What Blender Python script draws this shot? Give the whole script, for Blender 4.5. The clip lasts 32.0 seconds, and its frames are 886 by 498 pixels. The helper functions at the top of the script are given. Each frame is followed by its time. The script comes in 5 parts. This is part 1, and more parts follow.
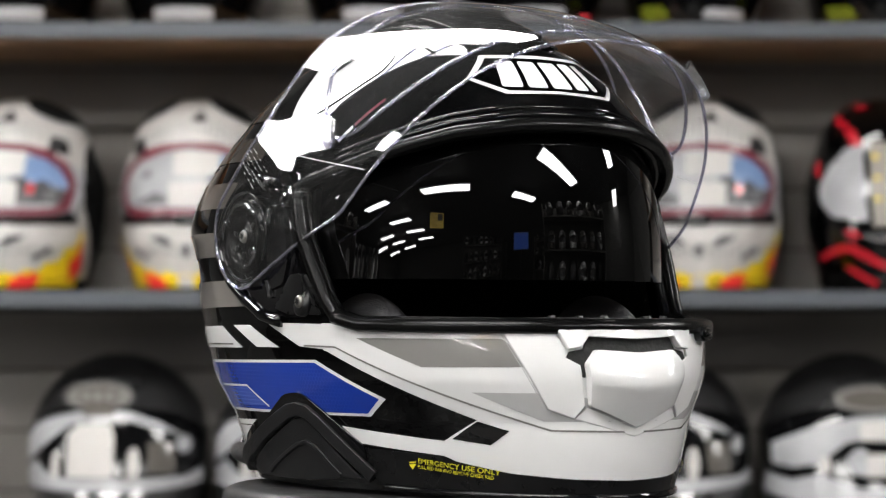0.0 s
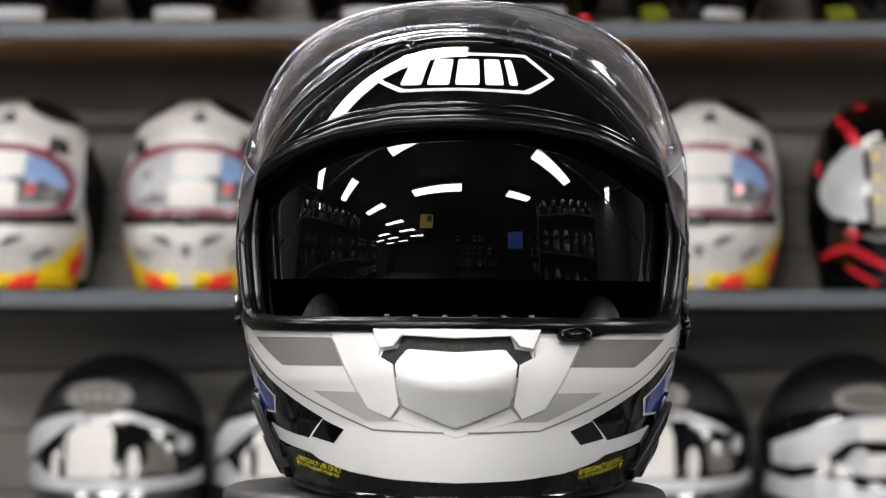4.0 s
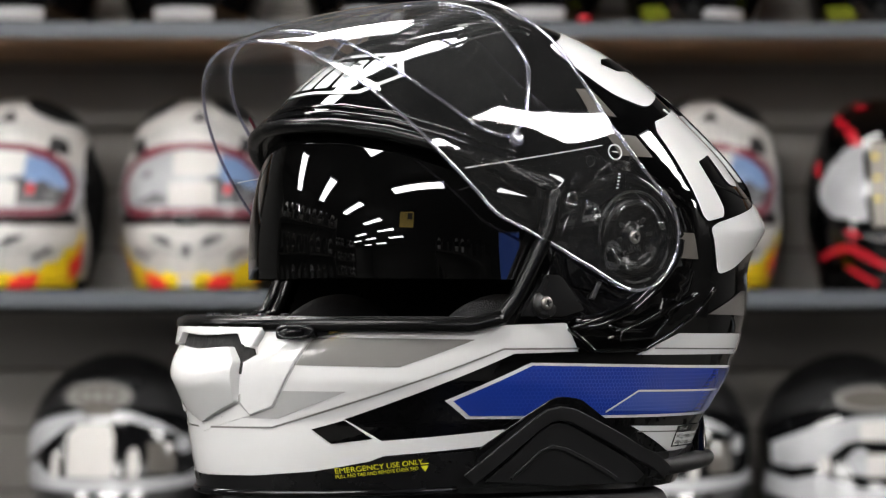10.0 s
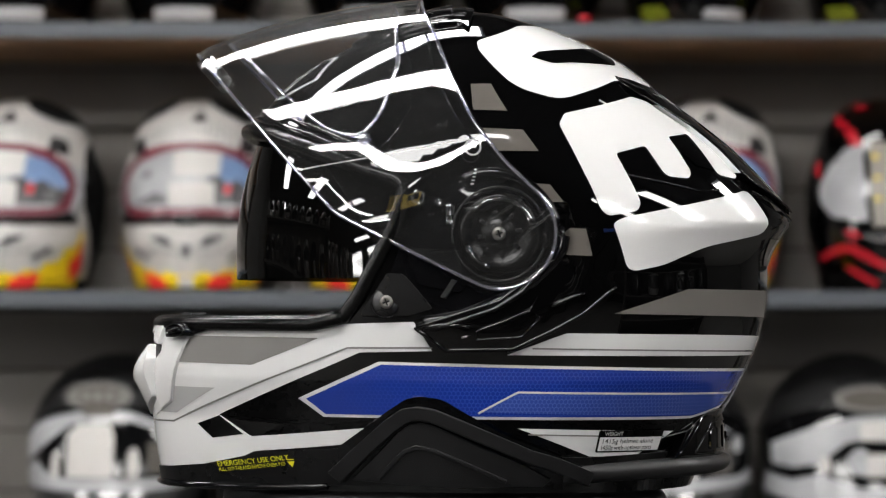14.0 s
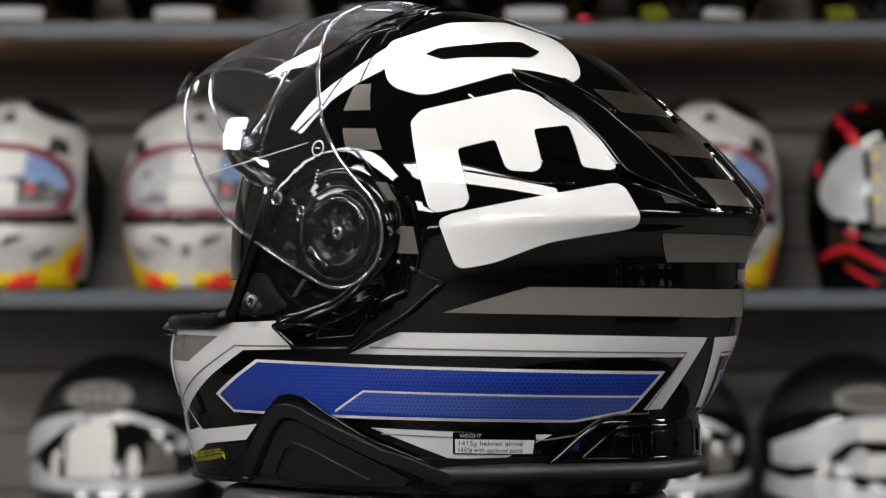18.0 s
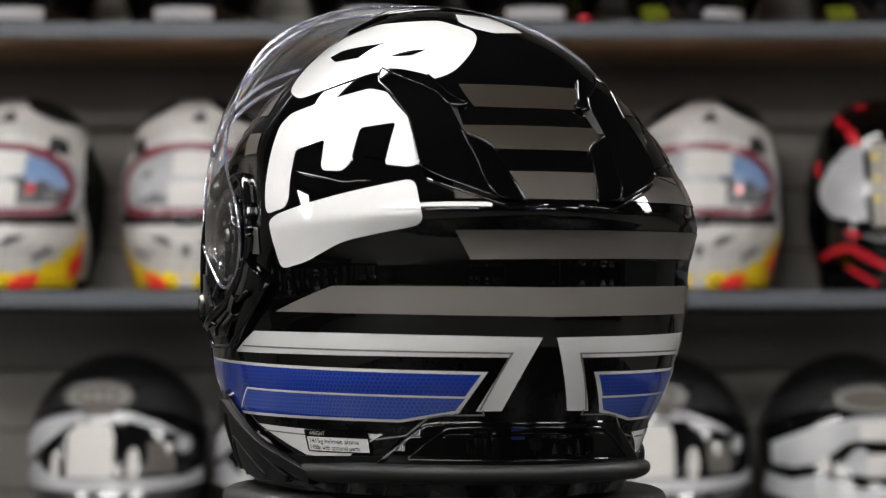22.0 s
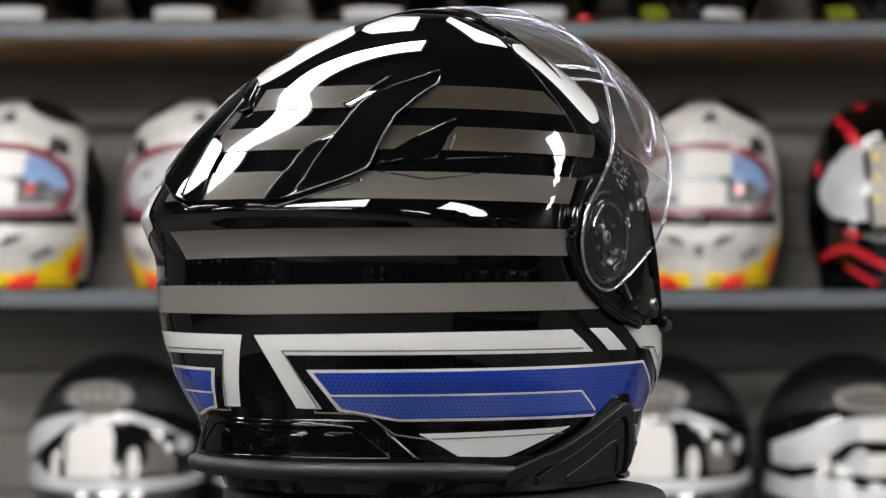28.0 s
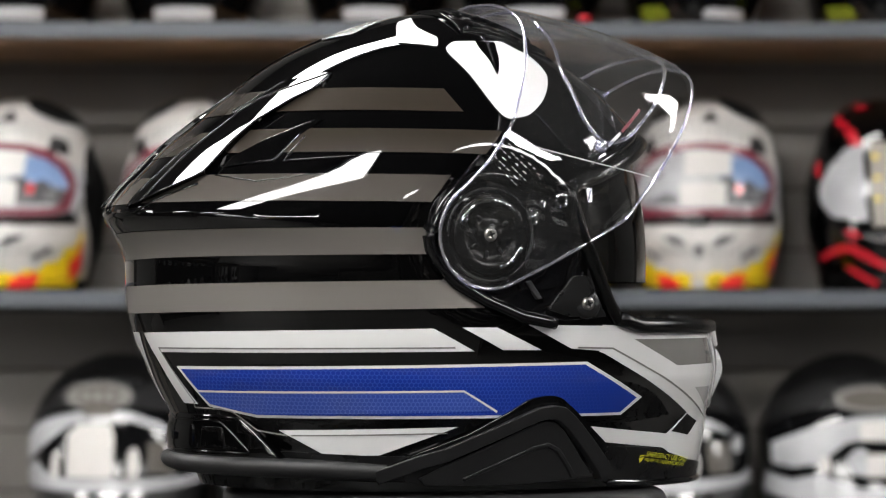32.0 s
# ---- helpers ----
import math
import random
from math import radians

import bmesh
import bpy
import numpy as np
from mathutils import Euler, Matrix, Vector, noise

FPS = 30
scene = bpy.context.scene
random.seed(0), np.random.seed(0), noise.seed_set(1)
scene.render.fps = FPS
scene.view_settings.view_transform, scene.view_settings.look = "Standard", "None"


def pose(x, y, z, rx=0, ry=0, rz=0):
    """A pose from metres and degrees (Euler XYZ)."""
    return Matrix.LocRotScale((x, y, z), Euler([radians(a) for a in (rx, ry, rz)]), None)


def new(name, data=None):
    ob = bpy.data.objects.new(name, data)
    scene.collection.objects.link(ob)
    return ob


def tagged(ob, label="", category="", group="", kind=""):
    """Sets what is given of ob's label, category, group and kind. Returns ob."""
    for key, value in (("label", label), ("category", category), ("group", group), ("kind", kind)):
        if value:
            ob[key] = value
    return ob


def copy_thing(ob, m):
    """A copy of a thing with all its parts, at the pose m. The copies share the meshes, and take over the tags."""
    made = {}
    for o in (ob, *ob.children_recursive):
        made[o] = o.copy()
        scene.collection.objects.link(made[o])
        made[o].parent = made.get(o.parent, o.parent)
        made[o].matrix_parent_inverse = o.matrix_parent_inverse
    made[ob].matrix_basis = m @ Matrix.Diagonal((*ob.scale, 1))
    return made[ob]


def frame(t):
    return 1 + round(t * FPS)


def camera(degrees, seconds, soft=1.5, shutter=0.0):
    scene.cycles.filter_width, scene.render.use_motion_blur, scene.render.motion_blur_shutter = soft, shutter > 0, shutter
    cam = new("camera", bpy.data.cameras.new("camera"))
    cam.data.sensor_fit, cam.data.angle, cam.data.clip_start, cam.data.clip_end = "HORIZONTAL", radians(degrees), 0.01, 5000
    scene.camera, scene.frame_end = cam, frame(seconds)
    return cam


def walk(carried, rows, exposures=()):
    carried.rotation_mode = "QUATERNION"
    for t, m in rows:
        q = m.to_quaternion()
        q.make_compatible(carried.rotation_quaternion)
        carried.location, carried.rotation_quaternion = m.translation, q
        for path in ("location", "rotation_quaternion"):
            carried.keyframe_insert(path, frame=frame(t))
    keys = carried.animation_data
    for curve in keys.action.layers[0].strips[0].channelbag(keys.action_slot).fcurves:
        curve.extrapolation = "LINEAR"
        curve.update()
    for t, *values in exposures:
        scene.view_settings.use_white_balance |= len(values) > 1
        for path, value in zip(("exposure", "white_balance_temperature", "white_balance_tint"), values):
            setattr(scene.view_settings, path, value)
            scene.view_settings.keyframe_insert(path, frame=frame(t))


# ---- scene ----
from mathutils.geometry import delaunay_2d_cdt

EYE = 1.20            # height of the lens above the floor
TOP = EYE - 0.092     # turntable top
cam = camera(19.0, 32.0, soft=1.15)
cam.data.dof.use_dof = True
cam.data.dof.focus_distance = 1.345
cam.data.dof.aperture_fstop = 13.0
STAND = pose(-0.0017, -1.40, EYE, 90 + 1.3137)
walk(cam, [(0, STAND), (32.0, STAND)], exposures=[(0, 0.12), (12.0, 0.09), (14.0, -0.12), (17.0, -0.34), (20.0, -0.31), (23.0, -0.27), (24.2, -0.14), (25.2, 0.03), (28.0, 0.20), (32.0, 0.20)])

# ---- light: a shop with rows of ceiling panels ----
world = bpy.data.worlds.new("shop_air")
world.use_nodes = True
world.node_tree.nodes["Background"].inputs[0].default_value = (0.9, 0.95, 1.0, 1)
world.node_tree.nodes["Background"].inputs[1].default_value = 0.02
scene.world = world
LAMP_POWER = 28.5


# ---- materials ----
def material(name, color, rough=0.5, metal=0.0, coat=0.0, noise_scale=0.0, amount=0.0, bump=0.0, bump_scale=400.0, spec=0.5):
    m = bpy.data.materials.new(name)
    m.use_nodes = True
    nt = m.node_tree
    p = nt.nodes["Principled BSDF"]
    p.inputs["Base Color"].default_value = (*color, 1)
    p.inputs["Roughness"].default_value = rough
    p.inputs["Metallic"].default_value = metal
    p.inputs["Coat Weight"].default_value = coat
    p.inputs["Coat Roughness"].default_value = 0.02
    p.inputs["Specular IOR Level"].default_value = spec
    tc = nt.nodes.new("ShaderNodeTexCoord")
    if amount:
        n = nt.nodes.new("ShaderNodeTexNoise")
        n.inputs["Scale"].default_value = noise_scale
        n.inputs["Detail"].default_value = 6
        nt.links.new(tc.outputs["Object"], n.inputs["Vector"])
        mix = nt.nodes.new("ShaderNodeMix")
        mix.data_type = "RGBA"
        lo = tuple(c * (1 - amount) for c in color)
        hi = tuple(min(1, c * (1 + amount)) for c in color)
        mix.inputs[6].default_value, mix.inputs[7].default_value = (*lo, 1), (*hi, 1)
        nt.links.new(n.outputs["Fac"], mix.inputs[0])
        nt.links.new(mix.outputs[2], p.inputs["Base Color"])
        ramp = nt.nodes.new("ShaderNodeMapRange")
        ramp.inputs["To Min"].default_value = max(0.01, rough * (1 - amount))
        ramp.inputs["To Max"].default_value = min(1, rough * (1 + amount))
        nt.links.new(n.outputs["Fac"], ramp.inputs["Value"])
        nt.links.new(ramp.outputs[0], p.inputs["Roughness"])
    if bump:
        n2 = nt.nodes.new("ShaderNodeTexNoise")
        n2.inputs["Scale"].default_value = bump_scale
        n2.inputs["Detail"].default_value = 3
        nt.links.new(tc.outputs["Object"], n2.inputs["Vector"])
        b = nt.nodes.new("ShaderNodeBump")
        b.inputs["Strength"].default_value = bump
        b.inputs["Distance"].default_value = 0.001
        nt.links.new(n2.outputs["Fac"], b.inputs["Height"])
        nt.links.new(b.outputs[0], p.inputs["Normal"])
    return m


def glowing(name, color, strength, base=0.8):
    m = bpy.data.materials.new(name)
    m.use_nodes = True
    nt = m.node_tree
    p = nt.nodes["Principled BSDF"]
    p.inputs["Base Color"].default_value = (base, base, base, 1)
    p.inputs["Emission Color"].default_value = (*color, 1)
    p.inputs["Emission Strength"].default_value = strength
    return m


def clear_sheet(name, tint, gain=1.0, rough=0.0, haze=0.0):
    """Thin clear plastic: see-through, with a mirror sheen that grows towards grazing."""
    m = bpy.data.materials.new(name)
    m.use_nodes = True
    nt = m.node_tree
    nt.nodes.remove(nt.nodes["Principled BSDF"])
    out = nt.nodes["Material Output"]
    tr = nt.nodes.new("ShaderNodeBsdfTransparent")
    tr.inputs[0].default_value = (*tint, 1)
    gl = nt.nodes.new("ShaderNodeBsdfGlossy")
    gl.inputs["Color"].default_value = (1, 1, 1, 1)
    gl.inputs["Roughness"].default_value = rough
    lw = nt.nodes.new("ShaderNodeLayerWeight")
    lw.inputs["Blend"].default_value = 0.5
    pw = nt.nodes.new("ShaderNodeMath")
    pw.operation = "POWER"
    pw.inputs[1].default_value = 5.0
    ml = nt.nodes.new("ShaderNodeMath")
    ml.operation = "MULTIPLY_ADD"
    ml.use_clamp = True
    ml.inputs[1].default_value = 0.9
    ml.inputs[2].default_value = 0.045 * gain
    nt.links.new(lw.outputs["Facing"], pw.inputs[0])
    mx = nt.nodes.new("ShaderNodeMixShader")
    nt.links.new(pw.outputs[0], ml.inputs[0])
    nt.links.new(ml.outputs[0], mx.inputs[0])
    nt.links.new(tr.outputs[0], mx.inputs[1])
    nt.links.new(gl.outputs[0], mx.inputs[2])
    if haze:
        df = nt.nodes.new("ShaderNodeBsdfDiffuse")
        df.inputs["Color"].default_value = (0.9, 0.9, 0.9, 1)
        nz = nt.nodes.new("ShaderNodeTexNoise")
        nz.inputs["Scale"].default_value = 35.0
        mr = nt.nodes.new("ShaderNodeMapRange")
        mr.inputs["From Min"].default_value, mr.inputs["From Max"].default_value = 0.3, 0.7
        mr.inputs["To Min"].default_value, mr.inputs["To Max"].default_value = haze * 0.7, haze * 1.3
        co = nt.nodes.new("ShaderNodeTexCoord")
        nt.links.new(co.outputs["Object"], nz.inputs["Vector"])
        nt.links.new(nz.outputs["Fac"], mr.inputs["Value"])
        hz = nt.nodes.new("ShaderNodeMixShader")
        nt.links.new(mr.outputs[0], hz.inputs[0])
        nt.links.new(mx.outputs[0], hz.inputs[1])
        nt.links.new(df.outputs[0], hz.inputs[2])
        mx = hz
    nt.links.new(mx.outputs[0], out.inputs[0])
    return m


def hex_blue(name, dark, light, cell):
    """Blue film printed with a fine honeycomb; the print follows the sheet's own coordinates in millimetres."""
    m = material(name, dark, 0.12, coat=0.6)
    nt = m.node_tree
    p = nt.nodes["Principled BSDF"]
    uv = nt.nodes.new("ShaderNodeUVMap")

    def vec(op, a, b):
        n = nt.nodes.new("ShaderNodeVectorMath")
        n.operation = op
        for i, v in ((0, a), (1, b)):
            if v is None:
                continue
            if isinstance(v, tuple):
                n.inputs[i].default_value = v
            else:
                nt.links.new(v, n.inputs[i])
        return n.outputs[0]

    def num(op, a, b=0.0):
        n = nt.nodes.new("ShaderNodeMath")
        n.operation = op
        for i, v in ((0, a), (1, b)):
            if isinstance(v, float):
                n.inputs[i].default_value = v
            else:
                nt.links.new(v, n.inputs[i])
        return n.outputs[0]

    size = (cell, cell * 1.732, 1.0)
    p1 = vec("DIVIDE", uv.outputs[0], size)

    def lattice(shift):
        f = vec("SUBTRACT", vec("FRACTION", vec("ADD", p1, (shift, shift, 0.0)), None), (0.5, 0.5, 0.0))
        a = vec("ABSOLUTE", vec("MULTIPLY", f, (1.0, 1.732, 0.0)), None)
        s = nt.nodes.new("ShaderNodeSeparateXYZ")
        nt.links.new(a, s.inputs[0])
        x, y = s.outputs[0], s.outputs[1]
        return num("MAXIMUM", x, num("ADD", num("MULTIPLY", x, 0.5), num("MULTIPLY", y, 0.866)))

    d = num("MINIMUM", lattice(0.0), lattice(0.5))
    edge = nt.nodes.new("ShaderNodeMapRange")
    edge.inputs["From Min"].default_value, edge.inputs["From Max"].default_value = 0.40, 0.46
    nt.links.new(d, edge.inputs["Value"])
    mix = nt.nodes.new("ShaderNodeMix")
    mix.data_type = "RGBA"
    mix.inputs[6].default_value, mix.inputs[7].default_value = (*dark, 1), (*light, 1)
    sep = nt.nodes.new("ShaderNodeSeparateXYZ")
    nt.links.new(uv.outputs[0], sep.inputs[0])
    fade = nt.nodes.new("ShaderNodeMapRange")
    fade.inputs["From Min"].default_value, fade.inputs["From Max"].default_value = 100.0, 170.0
    nt.links.new(num("ABSOLUTE", sep.outputs[0]), fade.inputs["Value"])
    nt.links.new(num("MULTIPLY", edge.outputs[0], fade.outputs[0]), mix.inputs[0])
    nt.links.new(mix.outputs[2], p.inputs["Base Color"])
    return m


BLACK = material("gloss_black_paint", (0.0012, 0.0012, 0.0013), 0.3, coat=1.0, noise_scale=60, amount=0.25, spec=0.0)
WHITE = material("gloss_white_paint", (0.70, 0.70, 0.697), 0.14, coat=0.7, noise_scale=40, amount=0.03)
GREY_D = material("dark_grey_graphic", (0.1, 0.092, 0.082), 0.3, coat=1.0, noise_scale=50, amount=0.08, spec=0.05)
GREY_F = material("graded_grey_graphic", (0.1, 0.092, 0.082), 0.3, coat=1.0, spec=0.05)


def height_grade(m, low, high, at_low, at_high):
    """Grades a material's colour up the sheet's own height, from one grey to another."""
    nt = m.node_tree
    uv = nt.nodes.new("ShaderNodeUVMap")
    sep = nt.nodes.new("ShaderNodeSeparateXYZ")
    nt.links.new(uv.outputs[0], sep.inputs[0])
    mr = nt.nodes.new("ShaderNodeMapRange")
    mr.inputs["From Min"].default_value, mr.inputs["From Max"].default_value = at_low, at_high
    nt.links.new(sep.outputs[1], mr.inputs["Value"])
    mix = nt.nodes.new("ShaderNodeMix")
    mix.data_type = "RGBA"
    mix.inputs[6].default_value, mix.inputs[7].default_value = (*low, 1), (*high, 1)
    nt.links.new(mr.outputs[0], mix.inputs[0])
    nt.links.new(mix.outputs[2], nt.nodes["Principled BSDF"].inputs["Base Color"])


# the grey bands get darker towards the crown
height_grade(GREY_F, (0.150, 0.140, 0.130), (0.026, 0.021, 0.0165), 92.0, 178.0)
GREY_M = material("mid_grey_graphic", (0.20, 0.195, 0.185), 0.12, coat=0.8, noise_scale=50, amount=0.06)
GREY_L = material("light_grey_graphic", (0.42, 0.42, 0.415), 0.14, coat=0.7, noise_scale=50, amount=0.04)
BLUE = hex_blue("blue_honeycomb_film", (0.010, 0.036, 0.29), (0.030, 0.072, 0.40), 2.2)
BLUE_L = hex_blue("pale_blue_honeycomb_film", (0.040, 0.080, 0.36), (0.080, 0.145, 0.52), 2.2)
RUBBER = material("black_rubber", (0.003, 0.003, 0.003), 0.22, noise_scale=90, amount=0.3, bump=0.1, bump_scale=900, spec=0.22)
SATIN = material("satin_black_plastic", (0.006, 0.006, 0.0063), 0.28, noise_scale=70, amount=0.25, bump=0.10, bump_scale=1500, spec=0.35)
MATTE = material("matte_black_plastic", (0.013, 0.013, 0.0137), 0.42, noise_scale=80, amount=0.25, bump=0.25, bump_scale=1800, spec=0.3)
GLOSSP = material("gloss_black_plastic", (0.003, 0.003, 0.0034), 0.07, noise_scale=60, amount=0.4, spec=0.4)
FABRIC = material("black_mesh_fabric", (0.060, 0.060, 0.064), 0.9, noise_scale=700, amount=0.6, bump=0.8, bump_scale=900)
FOAM = material("black_liner_foam", (0.008, 0.008, 0.008), 0.85, noise_scale=300, amount=0.4, bump=0.5, bump_scale=500)
GUARD = material("grey_breath_guard", (0.045, 0.045, 0.046), 0.5, noise_scale=200, amount=0.3, bump=0.2, bump_scale=900)
STEEL = material("bright_steel", (0.34, 0.325, 0.30), 0.33, metal=1.0, noise_scale=200, amount=0.2)
YELLOW = material("yellow_print", (0.72, 0.68, 0.03), 0.4, noise_scale=300, amount=0.1)
RED = material("red_tab", (0.45, 0.02, 0.03), 0.5, noise_scale=100, amount=0.1)
VISOR = clear_sheet("clear_visor_plastic", (0.95, 0.955, 0.96), 1.6, 0.0, 0.007)
EDGE = clear_sheet("clear_visor_edge", (0.74, 0.74, 0.90), 8.0, 0.10, 0.05)
LUG = clear_sheet("clear_moulded_plastic", (0.72, 0.74, 0.76), 6.0, 0.12)
LENS = clear_sheet("clear_insert_lens", (0.975, 0.975, 0.98), 0.7, 0.0, 0.008)
SMOKE = clear_sheet("dark_smoked_shield", (0.045, 0.040, 0.036), 1.15, 0.0, 0.0012)
ALU = material("grey_shelf_edge", (0.076, 0.085, 0.098), 0.45, noise_scale=30, amount=0.15)
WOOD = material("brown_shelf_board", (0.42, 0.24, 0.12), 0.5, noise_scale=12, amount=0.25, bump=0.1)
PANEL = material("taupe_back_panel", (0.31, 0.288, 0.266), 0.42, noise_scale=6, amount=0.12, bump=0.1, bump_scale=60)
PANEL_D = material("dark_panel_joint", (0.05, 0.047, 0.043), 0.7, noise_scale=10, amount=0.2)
FLOOR = material("grey_shop_floor", (0.095, 0.092, 0.088), 0.5, noise_scale=5, amount=0.25)
CEIL = material("black_painted_ceiling", (0.030, 0.030, 0.032), 0.85, noise_scale=5, amount=0.25)
WALLM = material("charcoal_shop_wall", (0.06, 0.059, 0.057), 0.75, noise_scale=4, amount=0.25)
LAMP = glowing("lamp_diffuser", (0.99, 0.97, 0.945), LAMP_POWER)
LIP = material("matte_rear_lip_plastic", (0.014, 0.014, 0.0145), 0.5, noise_scale=90, amount=0.3, bump=0.2, bump_scale=1500)
TABLE = material("black_turntable_plastic", (0.024, 0.024, 0.025), 0.42, noise_scale=60, amount=0.3, bump=0.2, bump_scale=1200)


# ---- mesh helpers ----
def part(name, bm, mat, parent=None, label="", smooth=True, normals=None):
    me = bpy.data.meshes.new(name)
    bm.normal_update()
    if smooth:
        for f in bm.faces:
            f.smooth = True
    bm.to_mesh(me)
    bm.free()
    me.materials.append(mat)
    if normals:
        me.normals_split_custom_set_from_vertices(normals)
    ob = new(name, me)
    if parent:
        ob.parent = parent
    if label:
        ob["label"] = label
    return ob


def box(bm, x0, x1, y0, y1, z0, z1, bevel=0.0):
    v = [bm.verts.new(p) for p in ((x0, y0, z0), (x1, y0, z0), (x1, y1, z0), (x0, y1, z0), (x0, y0, z1), (x1, y0, z1), (x1, y1, z1), (x0, y1, z1))]
    fs = [bm.faces.new([v[i] for i in f]) for f in ((0, 3, 2, 1), (4, 5, 6, 7), (0, 1, 5, 4), (1, 2, 6, 5), (2, 3, 7, 6), (3, 0, 4, 7))]
    if bevel:
        es = list({e for f in fs for e in f.edges})
        bmesh.ops.bevel(bm, geom=es, offset=bevel, segments=2, affect="EDGES", profile=0.5)
    return bm


def lathe(profile, n=64):
    bm = bmesh.new()
    rings = []
    for r, z in profile:
        if r < 1e-6:
            rings.append([bm.verts.new((0, 0, z))])
        else:
            rings.append([bm.verts.new((r * math.cos(2 * math.pi * k / n), r * math.sin(2 * math.pi * k / n), z)) for k in range(n)])
    for a, b in zip(rings, rings[1:]):
        for k in range(n):
            k2 = (k + 1) % n
            if len(a) == 1 and len(b) > 1:
                bm.faces.new((a[0], b[k], b[k2]))
            elif len(b) == 1 and len(a) > 1:
                bm.faces.new((a[k], b[0], a[k2]))
            elif len(a) > 1:
                bm.faces.new((a[k], b[k], b[k2], a[k2]))
    bmesh.ops.recalc_face_normals(bm, faces=bm.faces)
    return bm


def tube(points, radius, n=8, closed=False, flat=1.0):
    """A round cord along points; flat squeezes it along the second axis."""
    bm = bmesh.new()
    pts = [Vector(p) for p in points]
    rings = []
    up = Vector((0, 0, 1))
    count = len(pts)
    for i, p in enumerate(pts):
        a = pts[i - 1] if i or closed else p
        b = pts[(i + 1) % count] if i < count - 1 or closed else p
        t = (b - a).normalized()
        u = t.cross(up)
        if u.length < 1e-3:
            u = t.cross(Vector((0, 1, 0)))
        u.normalize()
        w = u.cross(t)
        rings.append([bm.verts.new(p + (u * math.cos(2 * math.pi * k / n) + w * flat * math.sin(2 * math.pi * k / n)) * radius) for k in range(n)])
    for i in range(count if closed else count - 1):
        a, b = rings[i], rings[(i + 1) % count]
        for k in range(n):
            bm.faces.new((a[k], a[(k + 1) % n], b[(k + 1) % n], b[k]))
    if not closed:
        bm.faces.new(rings[0][::-1])
        bm.faces.new(rings[-1])
    bmesh.ops.recalc_face_normals(bm, faces=bm.faces)
    return bm


def thing(name, m, label, category, group="", kind=""):
    ob = new(name)
    ob.empty_display_size = 0.05
    ob.matrix_basis = m
    return tagged(ob, label, category, group, kind)


# ---- the helmet's form: a turn angle from the front (degrees) and a height above the base (mm) ----
def curve(xs, ys):
    n = len(xs)
    d = [(ys[i + 1] - ys[i]) / (xs[i + 1] - xs[i]) for i in range(n - 1)]
    m = [d[0]] + [0 if d[i - 1] * d[i] <= 0 else 2 * d[i - 1] * d[i] / (d[i - 1] + d[i]) for i in range(1, n - 1)] + [d[-1]]

    def at(x):
        x = min(max(x, xs[0]), xs[-1])
        i = min(max(k for k in range(n) if xs[k] <= x), n - 2)
        h = xs[i + 1] - xs[i]
        s = (x - xs[i]) / h
        return ((1 + 2 * s) * (1 - s) ** 2 * ys[i] + s * (1 - s) ** 2 * h * m[i]
                + s * s * (3 - 2 * s) * ys[i + 1] + s * s * (s - 1) * h * m[i + 1])
    return at


HALF = curve([0, 15, 35, 59, 80, 100, 127, 145, 166, 196, 226, 240, 246, 248.6], [90, 97, 104, 111, 115.5, 118, 119, 117.5, 111, 93, 62, 39, 22, 0])
FRONT = curve([0, 32, 62, 84, 100, 130, 160, 185, 207, 222, 235, 244, 247, 248.6], [147, 152, 153, 148, 143, 133, 120, 104, 84, 64, 38, 13, 2, -12])
BACK = curve([0, 35, 59, 80, 92, 106, 117, 139, 169, 197, 220, 235, 244, 247, 248.6], [128, 143, 155, 164, 167, 168, 168, 166, 150, 121, 92, 62, 36, 24, 12])


def spoiler(phi, h):
    b = abs(abs((phi + 180) % 360 - 180) - 180)
    if b > 70:
        return 0
    d = h - (139 - 10 * (b / 70) ** 2)
    long = 38.5 + 16.5 * math.tanh(d / 4)
    r = max(0, 1 - (math.sqrt(d * d + 3.0) - 1.7) / long) ** 1.65
    return 14 * math.cos(b / 70 * math.pi / 2) ** 1.3 * r


def oval(phi, w, front, back, p):
    c, s = math.cos(radians(phi)), math.sin(radians(phi))
    return (abs(s / w) ** p + abs(c / (front if c > 0 else back)) ** p) ** (-1 / p)


def dent(phi, h):
    """The shallow seat of the visor's pivot on each side."""
    d = math.hypot((abs((phi + 180) % 360 - 180) - 90) * 2.05, h - 129)
    e = min(1, max(0, (50 - d) / 24))
    return 4.6 * e * e * (3 - 2 * e)


def surf(phi, h, out=0.0):
    """A point of the shell, in metres, out millimetres off it."""
    mid = 20.0 - 8 * min(1, max(0, (h - 225) / 22))
    p = 1.94 + 0.18 * min(1, max(0, (h - 38) / 20))
    r = oval(phi, max(HALF(h), 0.01), max(FRONT(h) + mid, 0.01), max(BACK(h) - mid, 0.01), p) + spoiler(phi, h) + out
    r -= dent(phi, h)
    r = max(r, 0.0)
    dome = out * min(1, max(0, (h - 200) / 48)) ** 2
    a = radians(phi)
    return Vector((math.sin(a) * r, mid - math.cos(a) * r, h + dome)) / 1000


def cover_surf(phi, h, out=0.0):
    """The rear cover: it stands off the shell and leans out towards its foot."""
    p = surf(phi, 38.0, out - 0.5 + (38.0 - h) * 0.045)
    return Vector((p.x, p.y, h / 1000))


